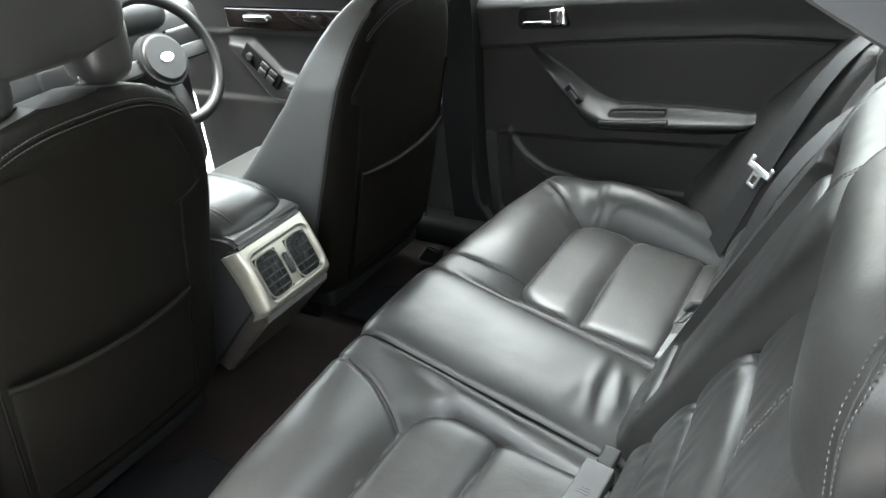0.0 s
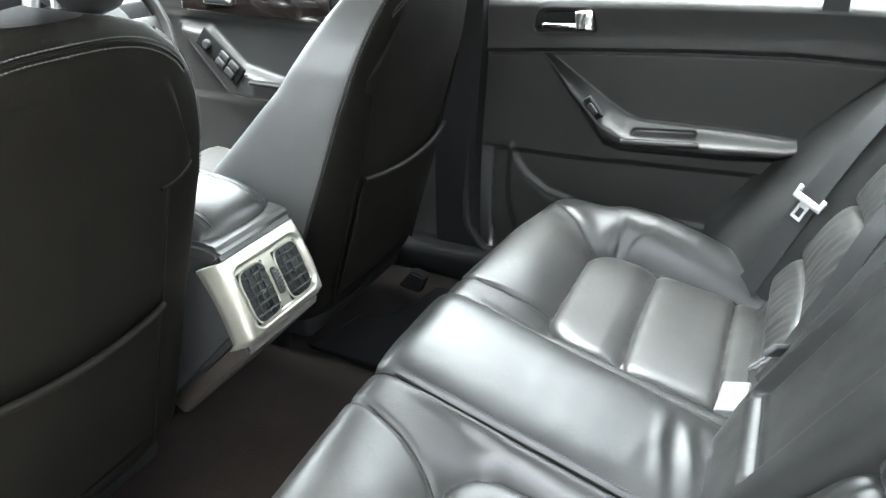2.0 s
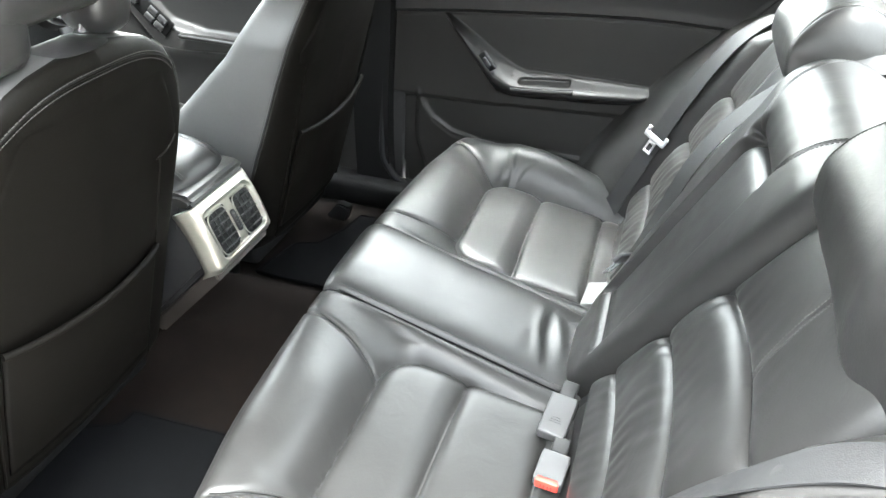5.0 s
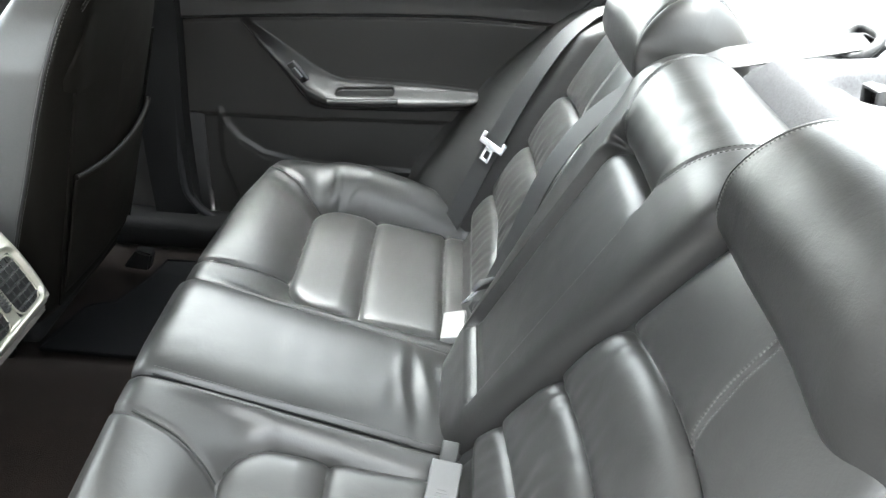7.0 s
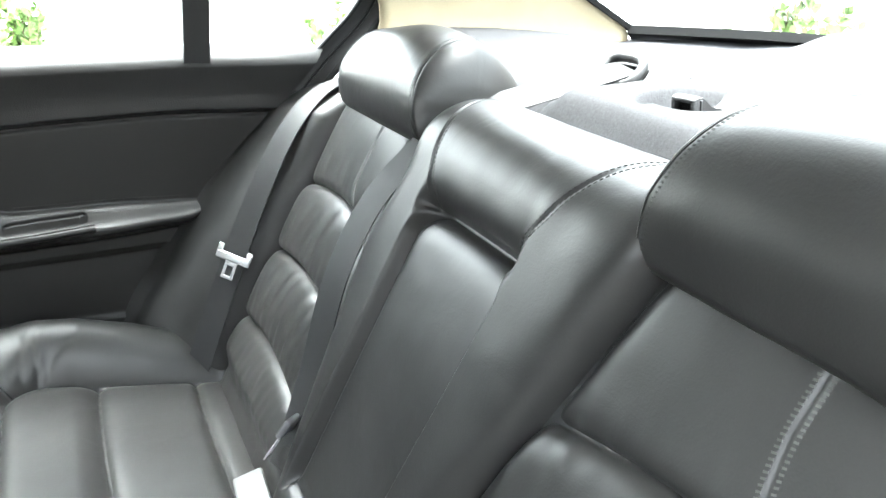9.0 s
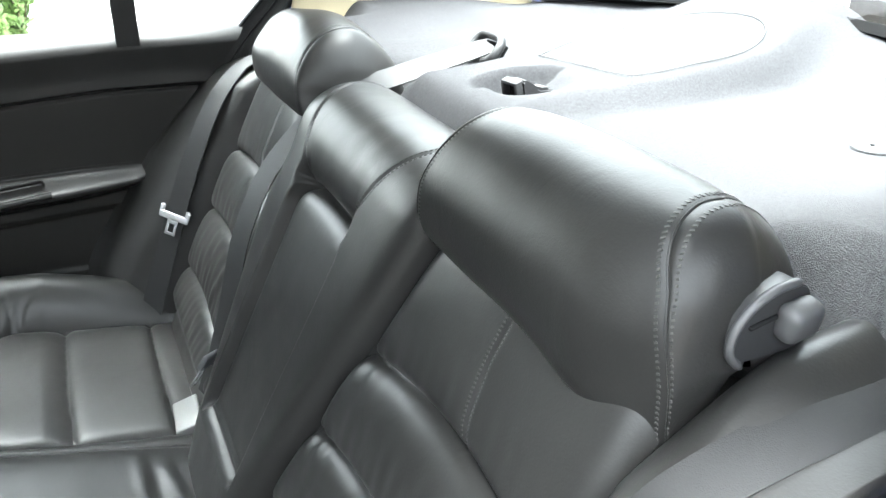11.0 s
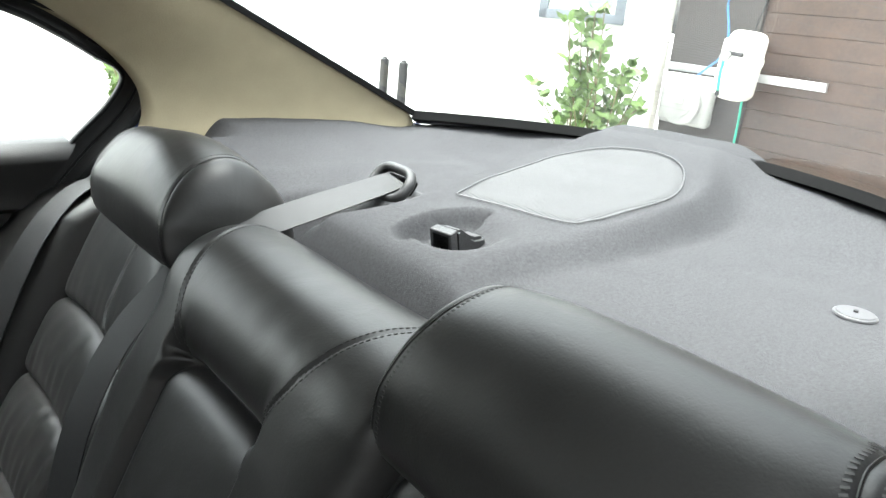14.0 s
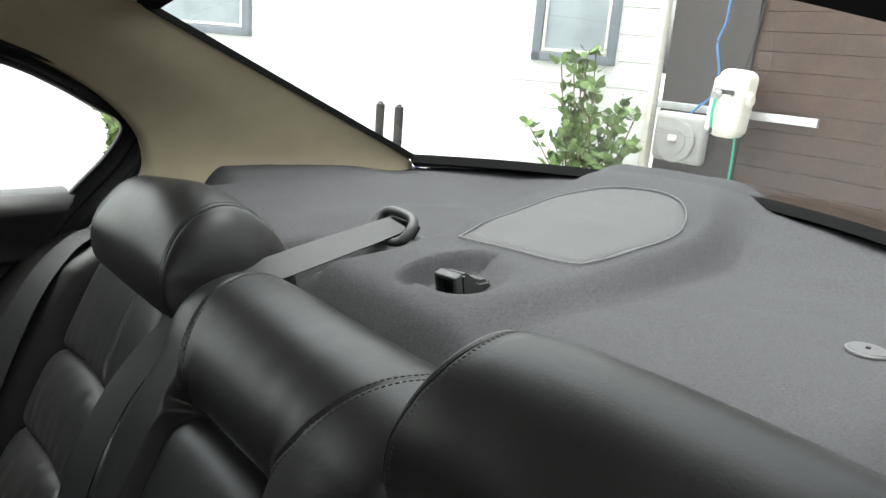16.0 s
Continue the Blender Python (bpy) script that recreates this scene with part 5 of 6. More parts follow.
    swept("hem", np.stack([PX[-1] + 0.001, cy + py, PZ[-1]], -1), ring(0.006, 8), LEATHER_SHADED, pocket)
    # seams that frame the lower back panel
    for yv in (p0 - 0.008, p1 + 0.008):
        zz = np.linspace(0.46, 0.935, 40)
        yy = np.full(40, yv)
        swept("panel_seam", np.stack([on_back(cy + yy, zz) - 0.001, cy + yy, zz], -1), ring(0.003, 6), LEATHER_SHADED, backp, up=(0, 1, 0))
    # the upper cover laps over the lower panel with a rounded hem
    uy, uv = np.linspace(-0.212 * slim, 0.212 * slim, 60), np.linspace(0, 1, 24)
    low = 0.922 + 0.014 * sstep(p1, 0.212 * slim, uy) + 0.014 * sstep(p0, -0.212 * slim, uy)
    UV, UY = np.meshgrid(uv, uy, indexing="ij")
    top_z = 1.078 - 0.13 * sstep(0.13, 0.222, np.abs(uy))
    UZ = low[None] + UV * (top_z[None] - low[None])
    ends = sstep(p1 - 0.04, p1 + 0.02, uy) + sstep(p0 + 0.04, p0 - 0.02, uy)
    UX = on_back(cy + UY, UZ) + (0.0008 + 0.0045 * ends[None]) * np.sqrt(np.clip(1 - (UY / 0.228) ** 6, 0, 1)) * sstep(1.0, 0.85, UV) - 0.016 * (np.abs(UY) / (0.212 * slim)) ** 10
    cover = sheet("upper_cover", np.stack([UX, cy + UY, UZ], -1), LEATHER_SHADED, root, flip=True)
    for keep in (uy > p1 - 0.01,) if cy < 0 else ():
        swept("cover_hem", np.stack([UX[0] - 0.002, cy + uy, UZ[0]], -1)[keep], ring(0.004, 8), LEATHER_SHADED, cover)
    ty = np.linspace(-0.172, 0.172, 80) * slim
    sag = 0.055 * (np.abs(ty) / (0.172 * slim)) ** 3
    for dz in (1.118, 1.129):
        tp = np.stack([on_back(cy + ty, dz - sag) - 0.0005 - 0.004 * (np.abs(ty) / 0.18) ** 6, cy + ty, dz - sag], -1)
        stitches("stitching", tp, (1, 0, 0.2), THREAD_DARK, cover, pitch=0.006)
    tp = np.stack([on_back(cy + ty, 1.1235 - sag) - 0.0015 - 0.004 * (np.abs(ty) / 0.18) ** 6, cy + ty, 1.1235 - sag], -1)
    swept("seam_cord", tp, ring(0.0018, 6), LEATHER_SHADED, cover)
    # headrest on two posts
    hb = bx + 0.25 * (1.15 - 0.773)
    bm = rbox((0.11, 0.29, 0.20), 0.05, 5, m=pose(hb - 0.055, cy, 1.285, 0, 8, 0))
    for q in (-0.098, 0.098):
        rbox((0.085, 0.092, 0.12), 0.035, 4, m=pose(hb - 0.062, cy + q, 1.198, 0, 8, 0), bm=bm)
    head = part("headrest", bm, LEATHER, root)
    for s in (-0.06, 0.06):
        part("post", cyl(0.006, 0.006, 0.12, 14, pose(hb - 0.06, cy + s, 1.16, 0, 8, 0)), CHROME, root, "chrome headrest post")
        part("post_sleeve", cyl(0.014, 0.012, 0.018, 16, pose(hb - 0.062, cy + s, 1.142)), PLASTIC_DARK, root)
    # cushion, base and rails
    part("cushion", rbox((0.56, 0.50, 0.17), 0.055, 5, m=pose(bx - 0.45, cy, 0.49, 0, 8, 0)), LEATHER, root)
    # base and rails: shade under the seat put into their colour
    part("seat_base", rbox((0.48, 0.42, 0.06), 0.02, m=pose(bx - 0.35, cy, 0.40)), DEEP, root)
    for s in (-0.19, 0.19):
        part("rail", rbox((0.42, 0.045, 0.05), 0.01, m=pose(bx - 0.40, cy + s, 0.335)), DEEP, root)
        if cy < 0 or s < 0:
            continue
        part("rail_end", extrude([(bx - 0.02, 0.362), (bx - 0.06, 0.372), (bx - 0.10, 0.318), (bx - 0.035, 0.312)], cy + s - 0.018, cy + s + 0.018, 0.005), DEEP, root)
    return root


front_seat(0.385, -1.015, -0.171, 0.19, 0.765, 1.0, "black leather driver seat with a back pocket")
front_seat(-0.445, -1.046, -0.20, 0.150, 0.748, 1.07, "black leather front passenger seat with a back pocket")

# ---- centre console ----
console = thing("centre_console", "centre console with silver rear vent panel and leather armrest", "console")
vm = pose(-1.040, -0.038, 0.652, 0, -24.2, 0)
by, bv = np.linspace(-0.114, 0.114, 90), np.linspace(-0.0745, 0.0745, 70)
BV, BY = np.meshgrid(bv, by, indexing="ij")
rim_d = box_sdf(BY, BV, -0.090, 0.090, -0.056, 0.054, 0.022)
BX = 0.010 - 0.007 * (BV / 0.0745) ** 2 - 0.012 * sstep(-0.062, -0.0745, BV) - 0.042 * np.clip((np.abs(BY) - 0.096) / 0.018, 0, 1) ** 2.2
BX = BX - 0.006 * sstep(0.002, -0.004, rim_d) + 0.0022 * np.exp(-(((rim_d - 0.003) / 0.0028) ** 2))
face = np.array([[tuple(vm @ Vector((BX[a, b], BY[a, b], BV[a, b]))) for b in range(90)] for a in range(70)])
bez = sheet("vent_panel", face, SILVER, console, "satin silver vent panel with a raised oval rim", thick=0.012, flip=True)
for y in (-0.047, 0.047):
    v = part("vent", rbox((0.004, 0.066, 0.094), 0.014, 4, m=vm @ pose(0.0035, y, -0.004)), VENT_BLACK, bez, "black air vent")
    rimp = [(0.0055, y + 0.034 * math.copysign(abs(math.cos(a)) ** 0.45, math.cos(a)), -0.004 + 0.048 * math.copysign(abs(math.sin(a)) ** 0.45, math.sin(a))) for a in np.linspace(0, 2 * math.pi, 49)]
    swept("rim", [vm @ Vector(p) for p in rimp], ring(0.0018, 6), SILVER, v, up=(1, 0, 0.45))
    for k in range(5):
        part("slat", rbox((0.007, 0.060, 0.0022), 0.0008, 1, m=vm @ pose(0.0065, y, -0.038 + 0.017 * k, 0, 16, 0)), SLAT_BLACK, v)
    for k in range(3):
        part("vane", rbox((0.003, 0.0018, 0.086), 0.0004, 1, m=vm @ pose(0.0068, y - 0.016 + 0.016 * k, -0.004)), SLAT_BLACK, v)
    part("tab", rbox((0.006, 0.010, 0.006), 0.002, 2, m=vm @ pose(0.0105, y, -0.004)), PLASTIC, v)
wh = part("vent_wheel", rbox((0.012, 0.013, 0.050), 0.005, 3, m=vm @ pose(0.005, 0, -0.004)), PLASTIC_DARK, bez)
for k in range(6):
    part("rib", rbox((0.004, 0.012, 0.002), 0, m=vm @ pose(0.011, 0, -0.02 + 0.0065 * k)), PLASTIC, wh)
part("body", extrude([(-1.075, 0.700), (-1.035, 0.600), (-1.245, 0.365), (-1.75, 0.365), (-1.75, 0.690)], -0.135, 0.062, 0.012), PLASTIC, console)
part("lower_trim", extrude([(-1.036, 0.590), (-1.022, 0.562), (-1.190, 0.378), (-1.222, 0.395)], -0.142, 0.068, 0.005), TRIM_GREY, console, "dark taupe lower console trim")
part("footwell_lamp", rbox((0.016, 0.050, 0.005), 0.002, m=pose(-1.034, -0.078, 0.566)), LAMP, console, "small warm footwell light")
# added plates that keep the lamp's glow off the seats; no real part
for y in (-0.107, -0.049):
    part("glow_block", rbox((0.026, 0.004, 0.014), 0.001, m=pose(-1.040, y, 0.570)), DEEP, console)
lid_path = spline([(-1.50, 0, 0.775), (-1.40, 0, 0.790), (-1.30, 0, 0.798), (-1.20, 0, 0.796), (-1.14, 0, 0.786), (-1.106, 0, 0.768), (-1.092, 0, 0.746), (-1.090, 0, 0.728)], 60)
lq = np.linspace(-1, 1, 50)
drop = 0.006 * lq**2 + 0.010 * lq**4 + 0.050 * np.clip((np.abs(lq) - 0.86) / 0.14, 0, 1) ** 2
lid = np.stack([lid_path[:, 0][:, None] - 0.02 * lq[None] ** 4 + 0 * drop[None], -0.038 + 0.100 * lq[None] + 0 * lid_path[:, :1], lid_path[:, 2][:, None] - drop[None]], -1)
arm = sheet("armrest_lid", lid, LEATHER, console, "padded leather armrest lid", flip=True)
for y in (-0.62, 0.62):
    k = int(np.argmin(np.abs(lq - y)))
    swept("seam_cord", lid[4:44, k], ring(0.0022, 6), LEATHER, arm)
    for off in (-2, 2):
        stitches("stitching", lid[4:44, k + off], (0, 0, 1), THREAD, arm, pitch=0.006)
part("lid_lip", extrude([(-1.50, 0.735), (-1.50, 0.710), (-1.075, 0.716), (-1.062, 0.728), (-1.070, 0.742), (-1.092, 0.748)], -0.140, 0.064, 0.008), LEATHER, arm, "leather rim under the lid")
part("armrest_box", rbox((0.38, 0.19, 0.05), 0.012, m=pose(-1.28, -0.038, 0.690)), PLASTIC_DARK, console)

# floor mats
for side in (1, -1):
    a, b = np.linspace(0, 1, 40), np.linspace(-1, 1, 50)
    MA, MB = np.meshgrid(a, b, indexing="ij")
    mid, half = (0.445, 0.205) if side > 0 else (-0.490, 0.192)
    MY = mid + half * MB * (1 - 0.06 * (1 - MA))
    if side > 0:
        front = lerp(MY, [0.24, 0.33, 0.42, 0.445, 0.54, 0.65], [-1.185, -1.168, -1.148, -1.085, -1.048, -1.03])
    else:
        front = lerp(-MY, [0.29, 0.35, 0.385, 0.56, 0.69], [-1.160, -1.166, -1.240, -1.235, -1.22])
    MX = front + MA * (-0.79 - front)
    MZ = 0.285 + 0.11 * np.exp(-(((MY - MID) / 0.17) ** 4)) + 0.05 * sstep(-0.95, -0.75, MX) + 0.012
    fm = thing("floor_mat", "black carpet floor mat with a stitched edge", "floor mat", "rear floor mats")
    sheet("carpet", np.stack([MX, MY, MZ], -1), MAT_PILE, fm, thick=0.008, flip=False)
    G = np.stack([MX, MY, MZ], -1)
    edge = np.concatenate([G[0], G[1:, -1], G[-1, ::-1][1:], G[::-1, 0][1:]])
    swept("edge_binding", edge, ring(0.004, 6), MAT_PILE, fm)

# ---- dashboard and steering wheel ----
dash = thing("dashboard", "dark grey soft-touch dashboard", "dashboard")
part("top", rbox((0.45, 1.46, 0.20), 0.07, 5, m=pose(-2.18, 0, 0.93, 0, -8, 0)), PLASTIC, dash)
part("lower", rbox((0.30, 1.40, 0.40), 0.05, 4, m=pose(-2.20, 0, 0.66)), PLASTIC, dash)
part("binnacle", rbox((0.18, 0.36, 0.10), 0.04, 4, m=pose(-2.02, 0.385, 1.03)), PLASTIC_DARK, dash)
part("trim_strip", rbox((0.02, 0.9, 0.03), 0.008, m=pose(-1.96, -0.2, 0.86)), SILVER, dash)
for y in (0.60, 0.16):
    part("air_vent", rbox((0.03, 0.13, 0.08), 0.012, m=pose(-1.96, y, 0.93)), PLASTIC_DARK, dash)
wheel = thing("steering_wheel", "black leather steering wheel with a chrome badge", "steering wheel")
wm = pose(-1.80, 0.385, 0.93, 0, 66, 0)
aa = np.linspace(0, 2 * math.pi, 73)
swept("rim", [wm @ Vector((0.185 * math.cos(t), 0.185 * math.sin(t), 0)) for t in aa], ring(0.018, 12), VINYL, wheel, up=tuple(wm.to_3x3() @ Vector((0, 0, 1))))
hub = part("airbag_cover", cyl(0.085, 0.074, 0.05, 32, wm @ pose(0, 0, 0.0), bevel=0.012), VINYL, wheel)
part("badge", cyl(0.02, 0.018, 0.006, 24, wm @ pose(0, 0, 0.028) @ Matrix.Diagonal((0.7, 1.2, 1, 1)), bevel=0.002), CHROME, hub)
for t in (0, 90, 270):
    part("spoke", rbox((0.12, 0.045, 0.016), 0.006, m=wm @ pose(0, 0, 0, 0, 0, t) @ pose(0.115, 0, -0.004)), VINYL, wheel)

# windscreen and scuttle close the front
wsv, wsy = np.linspace(0, 1, 8), np.linspace(-1, 1, 20)
WV2, WY2 = np.meshgrid(wsv, wsy, indexing="ij")
ws = thing("windscreen", "clear curved windscreen", "window", kind="structure")
pane = sheet("pane", np.stack([-2.45 + 0.80 * WV2 + 0.06 * WY2**2, 0.70 * WY2 * (1 - 0.16 * WV2), 1.0 + 0.43 * WV2], -1), GLASS, ws)
pane.visible_shadow = False
tagged(part("bulkhead", rbox((0.05, 1.5, 0.75), 0.02, m=pose(-2.45, 0, 0.62)), PLASTIC_DARK), "dark front bulkhead", "bulkhead", kind="structure")
tagged(part("bonnet", rbox((1.1, 1.6, 0.06), 0.02, m=pose(-3.0, 0, 0.93, 0, -4, 0)), PAINT), "blue painted bonnet", "car body", kind="structure")

# ---- outside ----
CONCRETE = material("concrete_drive", (0.40, 0.39, 0.37), 0.85, vary=0.25, scale=3, bump=0.4, bump_scale=120)
WHITEWALL = material("white_weatherboard", (0.80, 0.80, 0.77), 0.6, vary=0.04, scale=2, bump=0.1, bump_scale=60)
BROWN = material("brown_timber_cladding", (0.046, 0.0255, 0.016), 0.5, vary=0.35, scale=5, bump=0.3, bump_scale=60)
SCREEN = material("dark_screen_mesh", (0.028, 0.022, 0.019), 0.6, vary=0.3, scale=25, bump=0.6, bump_scale=300)
FRAMEGREY = material("grey_window_frame", (0.16, 0.18, 0.20), 0.4)
PANE_DARK = material("window_pane", (0.30, 0.34, 0.36), 0.08, vary=0.25, scale=3, coat=0.5)
CREAM = material("cream_plastic", (0.72, 0.70, 0.62), 0.45)
REELGREY = material("grey_reel_plastic", (0.30, 0.30, 0.285), 0.5)
BLUEHOSE = material("blue_hose", (0.05, 0.18, 0.42), 0.4)
GREENHOSE = material("green_hose", (0.02, 0.42, 0.26), 0.4)
LEAF = material("green_leaf", (0.050, 0.095, 0.022), 0.5, vary=0.5, scale=8, second=(0.11, 0.18, 0.045))
STEM = material("plant_stem", (0.12, 0.10, 0.05), 0.8)
ALU = material("aluminium_bar", (0.6, 0.61, 0.62), 0.35, metal=0.8)

gr = np.linspace(-1, 1, 21)
GA, GB = np.meshgrid(np.sign(gr) * np.abs(gr) ** 2 * 120, np.sign(gr) * np.abs(gr) ** 2 * 120, indexing="ij")
tagged(sheet("ground", np.stack([GA, GB, 0.0 * GA], -1), CONCRETE, flip=False), "pale concrete driveway", "ground", kind="structure")

WALL_A, WALL_B = Vector((4.65, 2.72, 0)), Vector((1.10, 7.90, 0))
wd = (WALL_B - WALL_A).normalized()
wlen = (WALL_B - WALL_A).length
wang = math.degrees(math.atan2(wd.y, wd.x))


def wall_pose(k, z, out=0.0):
    """A place along the white wall: k from 0 to 1, z up, out towards the car."""
    p = WALL_A + wd * (wlen * k)
    return pose(p.x, p.y, z, 0, 0, wang) @ pose(0, out, 0)


house = tagged(part("house_wall", rbox((wlen, 0.12, 3.4), 0, m=wall_pose(0.5, 1.7, -0.06)), WHITEWALL, smooth=False), "white painted weatherboard house wall", "wall", kind="structure")
for i in range(17):
    part("weatherboard", rbox((wlen, 0.012, 0.198), 0.003, 1, m=wall_pose(0.5, 0.1 + 0.2 * i, 0.004) @ pose(0, 0, 0, 1.5, 0, 0)), WHITEWALL, house)


def house_window(k0, k1, z0, z1, name):
    root = thing(name, "grey aluminium framed house window with fly screen", "window", kind="structure")
    w, h = (k1 - k0) * wlen, z1 - z0
    m = wall_pose((k0 + k1) / 2, (z0 + z1) / 2, 0.03)
    for sx, sz, px, pz in ((w, 0.07, 0, -h / 2 + 0.035), (w, 0.07, 0, h / 2 - 0.035), (0.07, h, -w / 2 + 0.035, 0), (0.07, h, w / 2 - 0.035, 0)):
        part("window_frame", rbox((sx, 0.07, sz), 0.006, m=m @ pose(px, 0, pz)), FRAMEGREY, root)
    part("pane", rbox((w - 0.12, 0.01, h - 0.12), 0, m=m), PANE_DARK, root)
    for sx, sz, px, pz in ((w - 0.14, 0.022, 0, -h / 2 + 0.085), (0.022, h - 0.14, -w / 2 + 0.085, 0), (0.022, h - 0.14, w / 2 - 0.085, 0)):
        part("sash", rbox((sx, 0.03, sz), 0.003, m=m @ pose(px, 0.01, pz)), CREAM, root)
    return root


house_window(0.055, 0.158, 1.36, 2.3, "window_1")
house_window(0.55, 0.75, 1.36, 2.3, "window_2")

# unseen dark wall added to cut near-side light, and the open rear door
tagged(part("unseen_light_wall", rbox((16, 0.15, 2.0), 0.01, m=pose(-2.0, -5.0, 1.0)), BROWN), "unseen dark brown wall added to cut light from the near side", "wall", kind="structure")
open_door = thing("car_door", "open rear passenger door of the blue car", "car door")
om = pose(-1.04, -0.84, 0.0, 0, 0, -68)
part("door_skin", rbox((0.98, 0.05, 0.74), 0.02, m=om @ pose(0.50, -0.03, 0.69)), PAINT, open_door)
part("trim", rbox((0.94, 0.03, 0.70), 0.015, m=om @ pose(0.50, 0.012, 0.69)), DOOR_SKIN, open_door)
part("window_frame", rbox((0.86, 0.03, 0.04), 0.01, m=om @ pose(0.46, -0.02, 1.38)), RUBBER, open_door)
part("window_post", rbox((0.05, 0.03, 0.36), 0.01, m=om @ pose(0.86, -0.02, 1.22)), RUBBER, open_door)

# far-side boundary wall
tagged(part("boundary_wall", rbox((14, 0.15, 2.2), 0.01, m=pose(-4.5, 6.5, 1.1)), WHITEWALL), "white painted boundary wall", "wall", kind="structure")

# brown entrance wall
entrance = tagged(part("entrance_wall", rbox((0.12, 6.2, 3.4), 0, m=pose(4.70, -0.45, 1.7)), BROWN), "brown timber clad entrance wall", "wall", kind="structure")
for i in range(26):
    part("board", rbox((0.016, 1.14, 0.1255), 0.002, 1, m=pose(4.635, 1.44, 0.07 + 0.128 * i)), BROWN, entrance)
    part("board", rbox((0.016, 3.6, 0.1255), 0.002, 1, m=pose(4.635, -1.9, 0.07 + 0.128 * i)), BROWN, entrance)
tagged(part("screen_panel", rbox((0.03, 0.66, 2.8), 0.004, m=pose(4.612, 2.31, 1.4)), SCREEN), "dark perforated screen panel", "screen", kind="structure")
part("corner_trim", rbox((0.08, 0.05, 3.4), 0.006, m=pose(4.60, 2.72, 1.7)), CREAM, entrance, "cream corner trim")
sdoor = thing("door_1", "white framed glass entrance door with a lever handle", "door", kind="structure")
for y in (0.84, 0.0):
    part("stile", rbox((0.06, 0.09, 2.1), 0.008, m=pose(4.61, y, 1.05)), CREAM, sdoor)
part("rail", rbox((0.06, 0.75, 0.09), 0.008, m=pose(4.61, 0.42, 2.06)), CREAM, sdoor)
part("pane", rbox((0.01, 0.75, 2.0), 0, m=pose(4.62, 0.42, 1.05)), PANE_DARK, sdoor)
part("door_handle", rbox((0.03, 0.13, 0.022), 0.008, m=pose(4.56, 0.83, 1.02)), ALU, sdoor)

# hose reels
reel = thing("hose_reel", "cream plastic wall-mounted hose reel with a green hose", "hose reel")
part("housing", rbox((0.25, 0.205, 0.45), 0.062, 5, m=pose(4.42, 1.962, 1.185, 4, 0, 6)), CREAM, reel)
part("front_cover", rbox((0.05, 0.150, 0.36), 0.045, 4, m=pose(4.305, 1.985, 1.175, 4, 0, 6)), CREAM, reel)
part("slot", rbox((0.02, 0.135, 0.030), 0.008, m=pose(4.288, 1.962, 1.262, 4, 0, 6)), PLASTIC_DARK, reel)
part("side_knob", cyl(0.055, 0.045, 0.04, 20, pose(4.42, 1.848, 1.22, 90, 0, 0), bevel=0.01), CREAM, reel)
part("nozzle", cyl(0.032, 0.028, 0.06, 16, pose(4.262, 2.000, 1.240, 0, 70, 0), bevel=0.006), REELGREY, reel)
swept("hose_end", spline([(4.25, 2.000, 1.22), (4.240, 2.000, 1.12), (4.245, 1.995, 1.02)], 16), ring(0.010, 8), GREENHOSE, reel)
part("hose_tip", cyl(0.014, 0.011, 0.035, 12, pose(4.245, 1.995, 1.005)), PLASTIC_DARK, reel)
swept("garden_hose", spline([(4.46, 1.930, 0.97), (4.50, 1.945, 0.80), (4.53, 1.962, 0.60), (4.53, 1.985, 0.30), (4.50, 2.02, 0.02)], 24), ring(0.008, 8), GREENHOSE, reel, "green garden hose")
tagged(part("wall_bar", rbox((0.03, 1.2, 0.055), 0.004, m=pose(4.58, 2.05, 1.115)), ALU), "aluminium mounting bar on the wall", "bar")
reel2 = thing("hose_reel", "flat grey round hose reel on the wall", "hose reel")
part("housing", rbox((0.10, 0.43, 0.36), 0.05, 4, m=pose(4.50, 2.37, 0.90)), REELGREY, reel2)
part("drum", cyl(0.16, 0.15, 0.04, 36, pose(4.44, 2.37, 0.88, 0, 90, 0), bevel=0.01), REELGREY, reel2)
part("inner_ring", cyl(0.10, 0.095, 0.02, 36, pose(4.422, 2.37, 0.88, 0, 90, 0), bevel=0.006), REELGREY, reel2)
part("hub", rbox((0.03, 0.06, 0.04), 0.006, m=pose(4.395, 2.37, 0.90)), CREAM, reel2)
tagged(swept("air_hose", spline([(4.50, 2.34, 1.06), (4.53, 2.287, 1.129), (4.53, 2.20, 1.21), (4.53, 2.165, 1.32), (4.53, 2.18, 1.431), (4.53, 2.217, 1.581), (4.53, 2.179, 1.713), (4.53, 2.173, 1.86), (4.53, 2.15, 2.6)], 48), ring(0.008, 8), BLUEHOSE), "thin blue hose hanging on the wall", "hose")
tagged(swept("cable", spline([(4.60, 1.98, 2.6), (4.60, 1.965, 1.9), (4.60, 1.985, 1.6), (4.60, 2.02, 1.42)], 20), ring(0.008, 6), PLASTIC_DARK), "dark cable on the wall", "cable")

# two dark posts by the house
for px, py in ((2.6, 3.46), (2.6, 3.25)):
    tagged(part("garden_post", cyl(0.03, 0.03, 1.02, 16, pose(px, py, 0.51), bevel=0.015), PLASTIC_DARK), "dark slim post standing on the drive", "post", "garden posts")


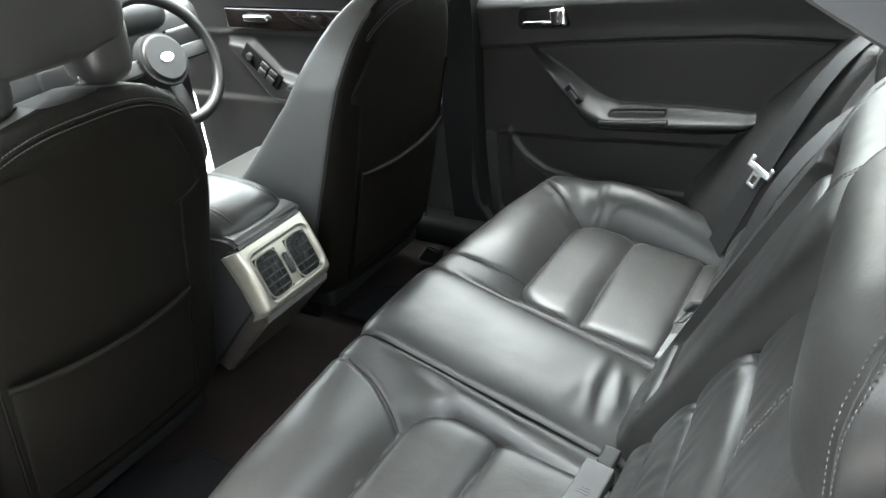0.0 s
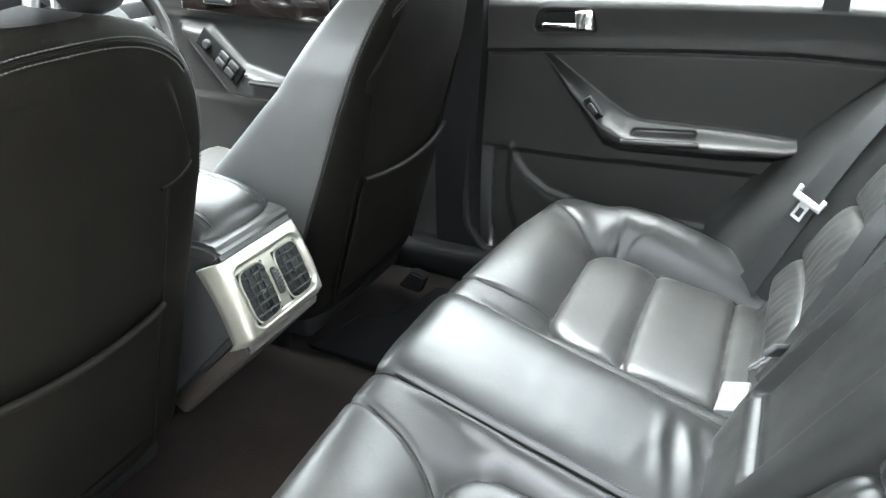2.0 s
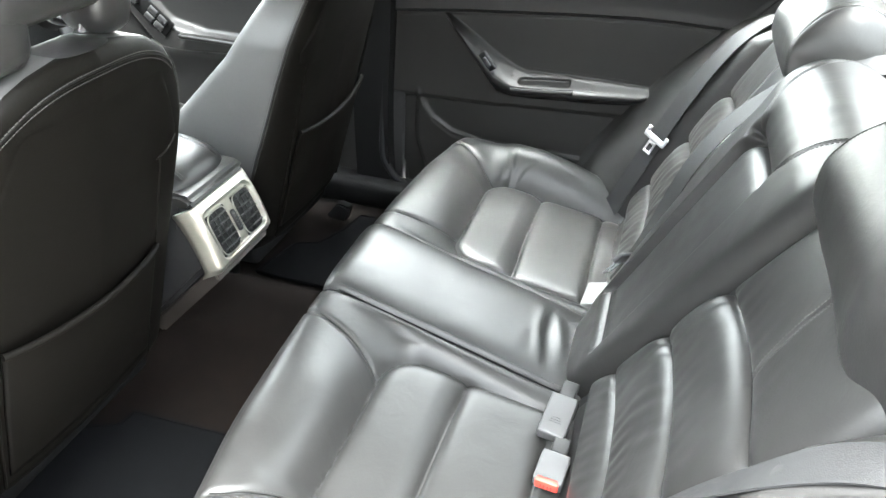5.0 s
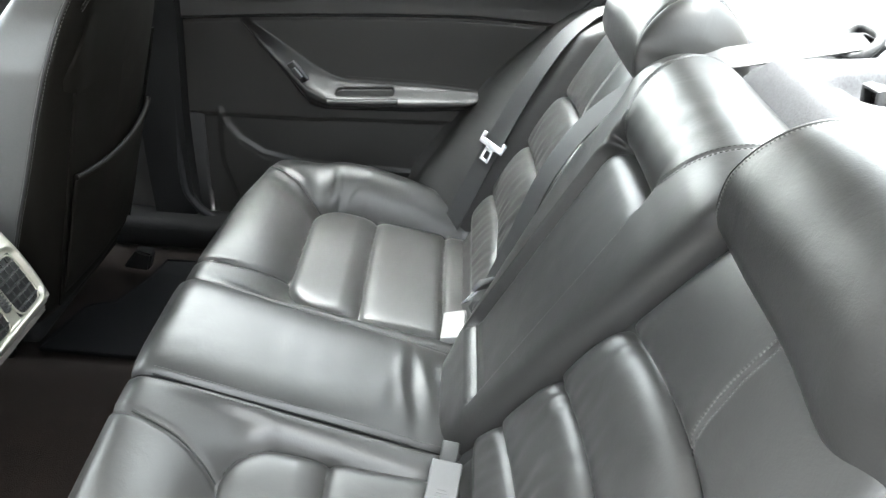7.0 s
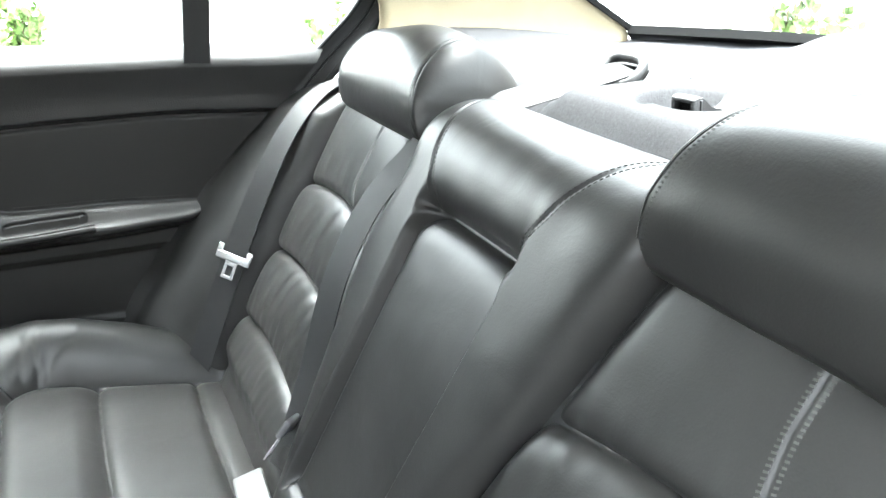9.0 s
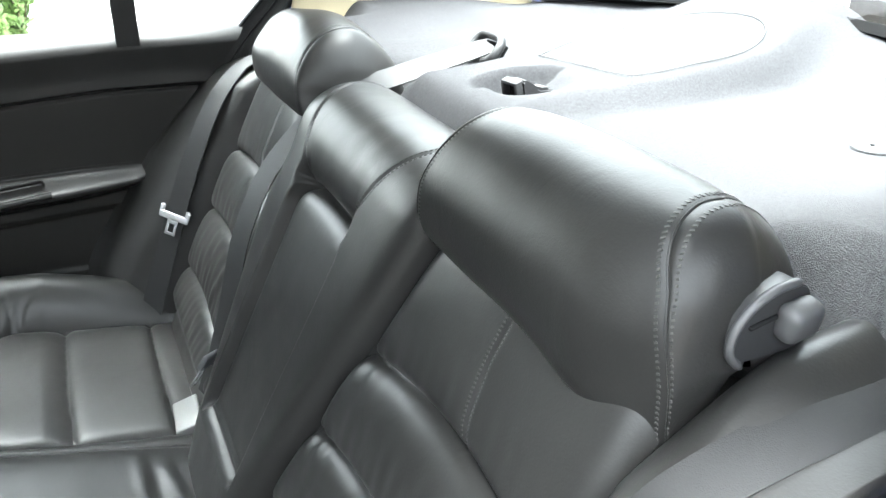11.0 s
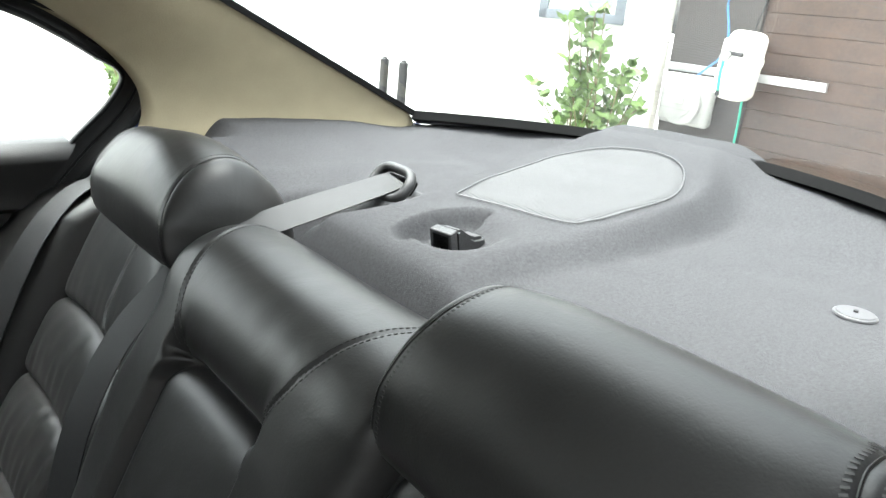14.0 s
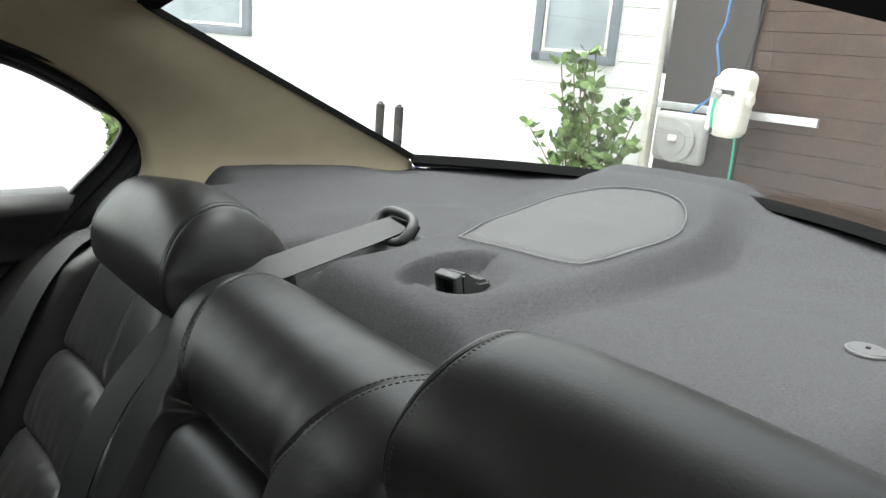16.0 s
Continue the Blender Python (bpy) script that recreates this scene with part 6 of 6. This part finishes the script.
def leafy(name, x, y, h, w, n, seed, label):
    """A shrub of upright stems with many separate leaves."""
    rng = np.random.RandomState(seed)
    root = thing(name, label, "shrub")
    lv, lf, sv, sf = [], [], [], []
    for s in range(n):
        ax, ay = rng.uniform(-w, w) * 0.25, rng.uniform(-w, w) * 0.25
        bx2, by2 = rng.uniform(-w, w), rng.uniform(-w, w)
        top = h * rng.uniform(0.6, 1.0) * (1 - 0.3 * (abs(by2) / w))
        path = spline([(x + ax, y + ay, 0), (x + ax * 1.2 + bx2 * 0.3, y + ay + by2 * 0.35, top * 0.5), (x + bx2 * 0.8, y + by2, top)], 14)
        v, f = sweep(path, ring(0.005, 5), up=(0.3, 0.5, 0.1))
        base = len(sv)
        sv.extend(v)
        sf.extend([tuple(base + i for i in q) for q in f])
        for _ in range(36):
            t = rng.uniform(0.28, 1.0) if _ > 5 else 1.0
            p = path[int(t * 13)] + rng.normal(0, 0.012, 3)
            d = rng.normal(0, 1, 3)
            d[2] = abs(d[2]) * 0.7 + 0.2
            d /= np.linalg.norm(d)
            sidev = np.cross(d, rng.normal(0, 1, 3))
            sidev /= np.linalg.norm(sidev) + 1e-9
            nn = np.cross(sidev, d)
            L, Wd = rng.uniform(0.06, 0.115), rng.uniform(0.022, 0.036)
            b = len(lv)
            for q, ww, lift in ((0, 0, 0), (0.3, 0.8, 0.006), (0.65, 0.9, 0.004), (1.0, 0, -0.01)):
                c = p + d * (L * q) + nn * lift
                lv.append(c - sidev * Wd * ww)
                lv.append(c + sidev * Wd * ww)
            for q in range(3):
                lf.append((b + 2 * q, b + 2 * q + 1, b + 2 * q + 3, b + 2 * q + 2))
    mesh_object("stems", sv, sf, STEM, root)
    tagged(mesh_object("leaves", lv, lf, LEAF, root), kind="stuff")
    return root


leafy("shrub", 4.10, 2.86, 1.50, 0.46, 22, 3, "leafy green shrub against the white house wall")
leafy("shrub", -0.78, 5.9, 0.95, 0.28, 18, 4, "green shrub by the boundary wall")
leafy("shrub", 1.74, 5.9, 0.98, 0.26, 18, 5, "green shrub by the boundary wall")
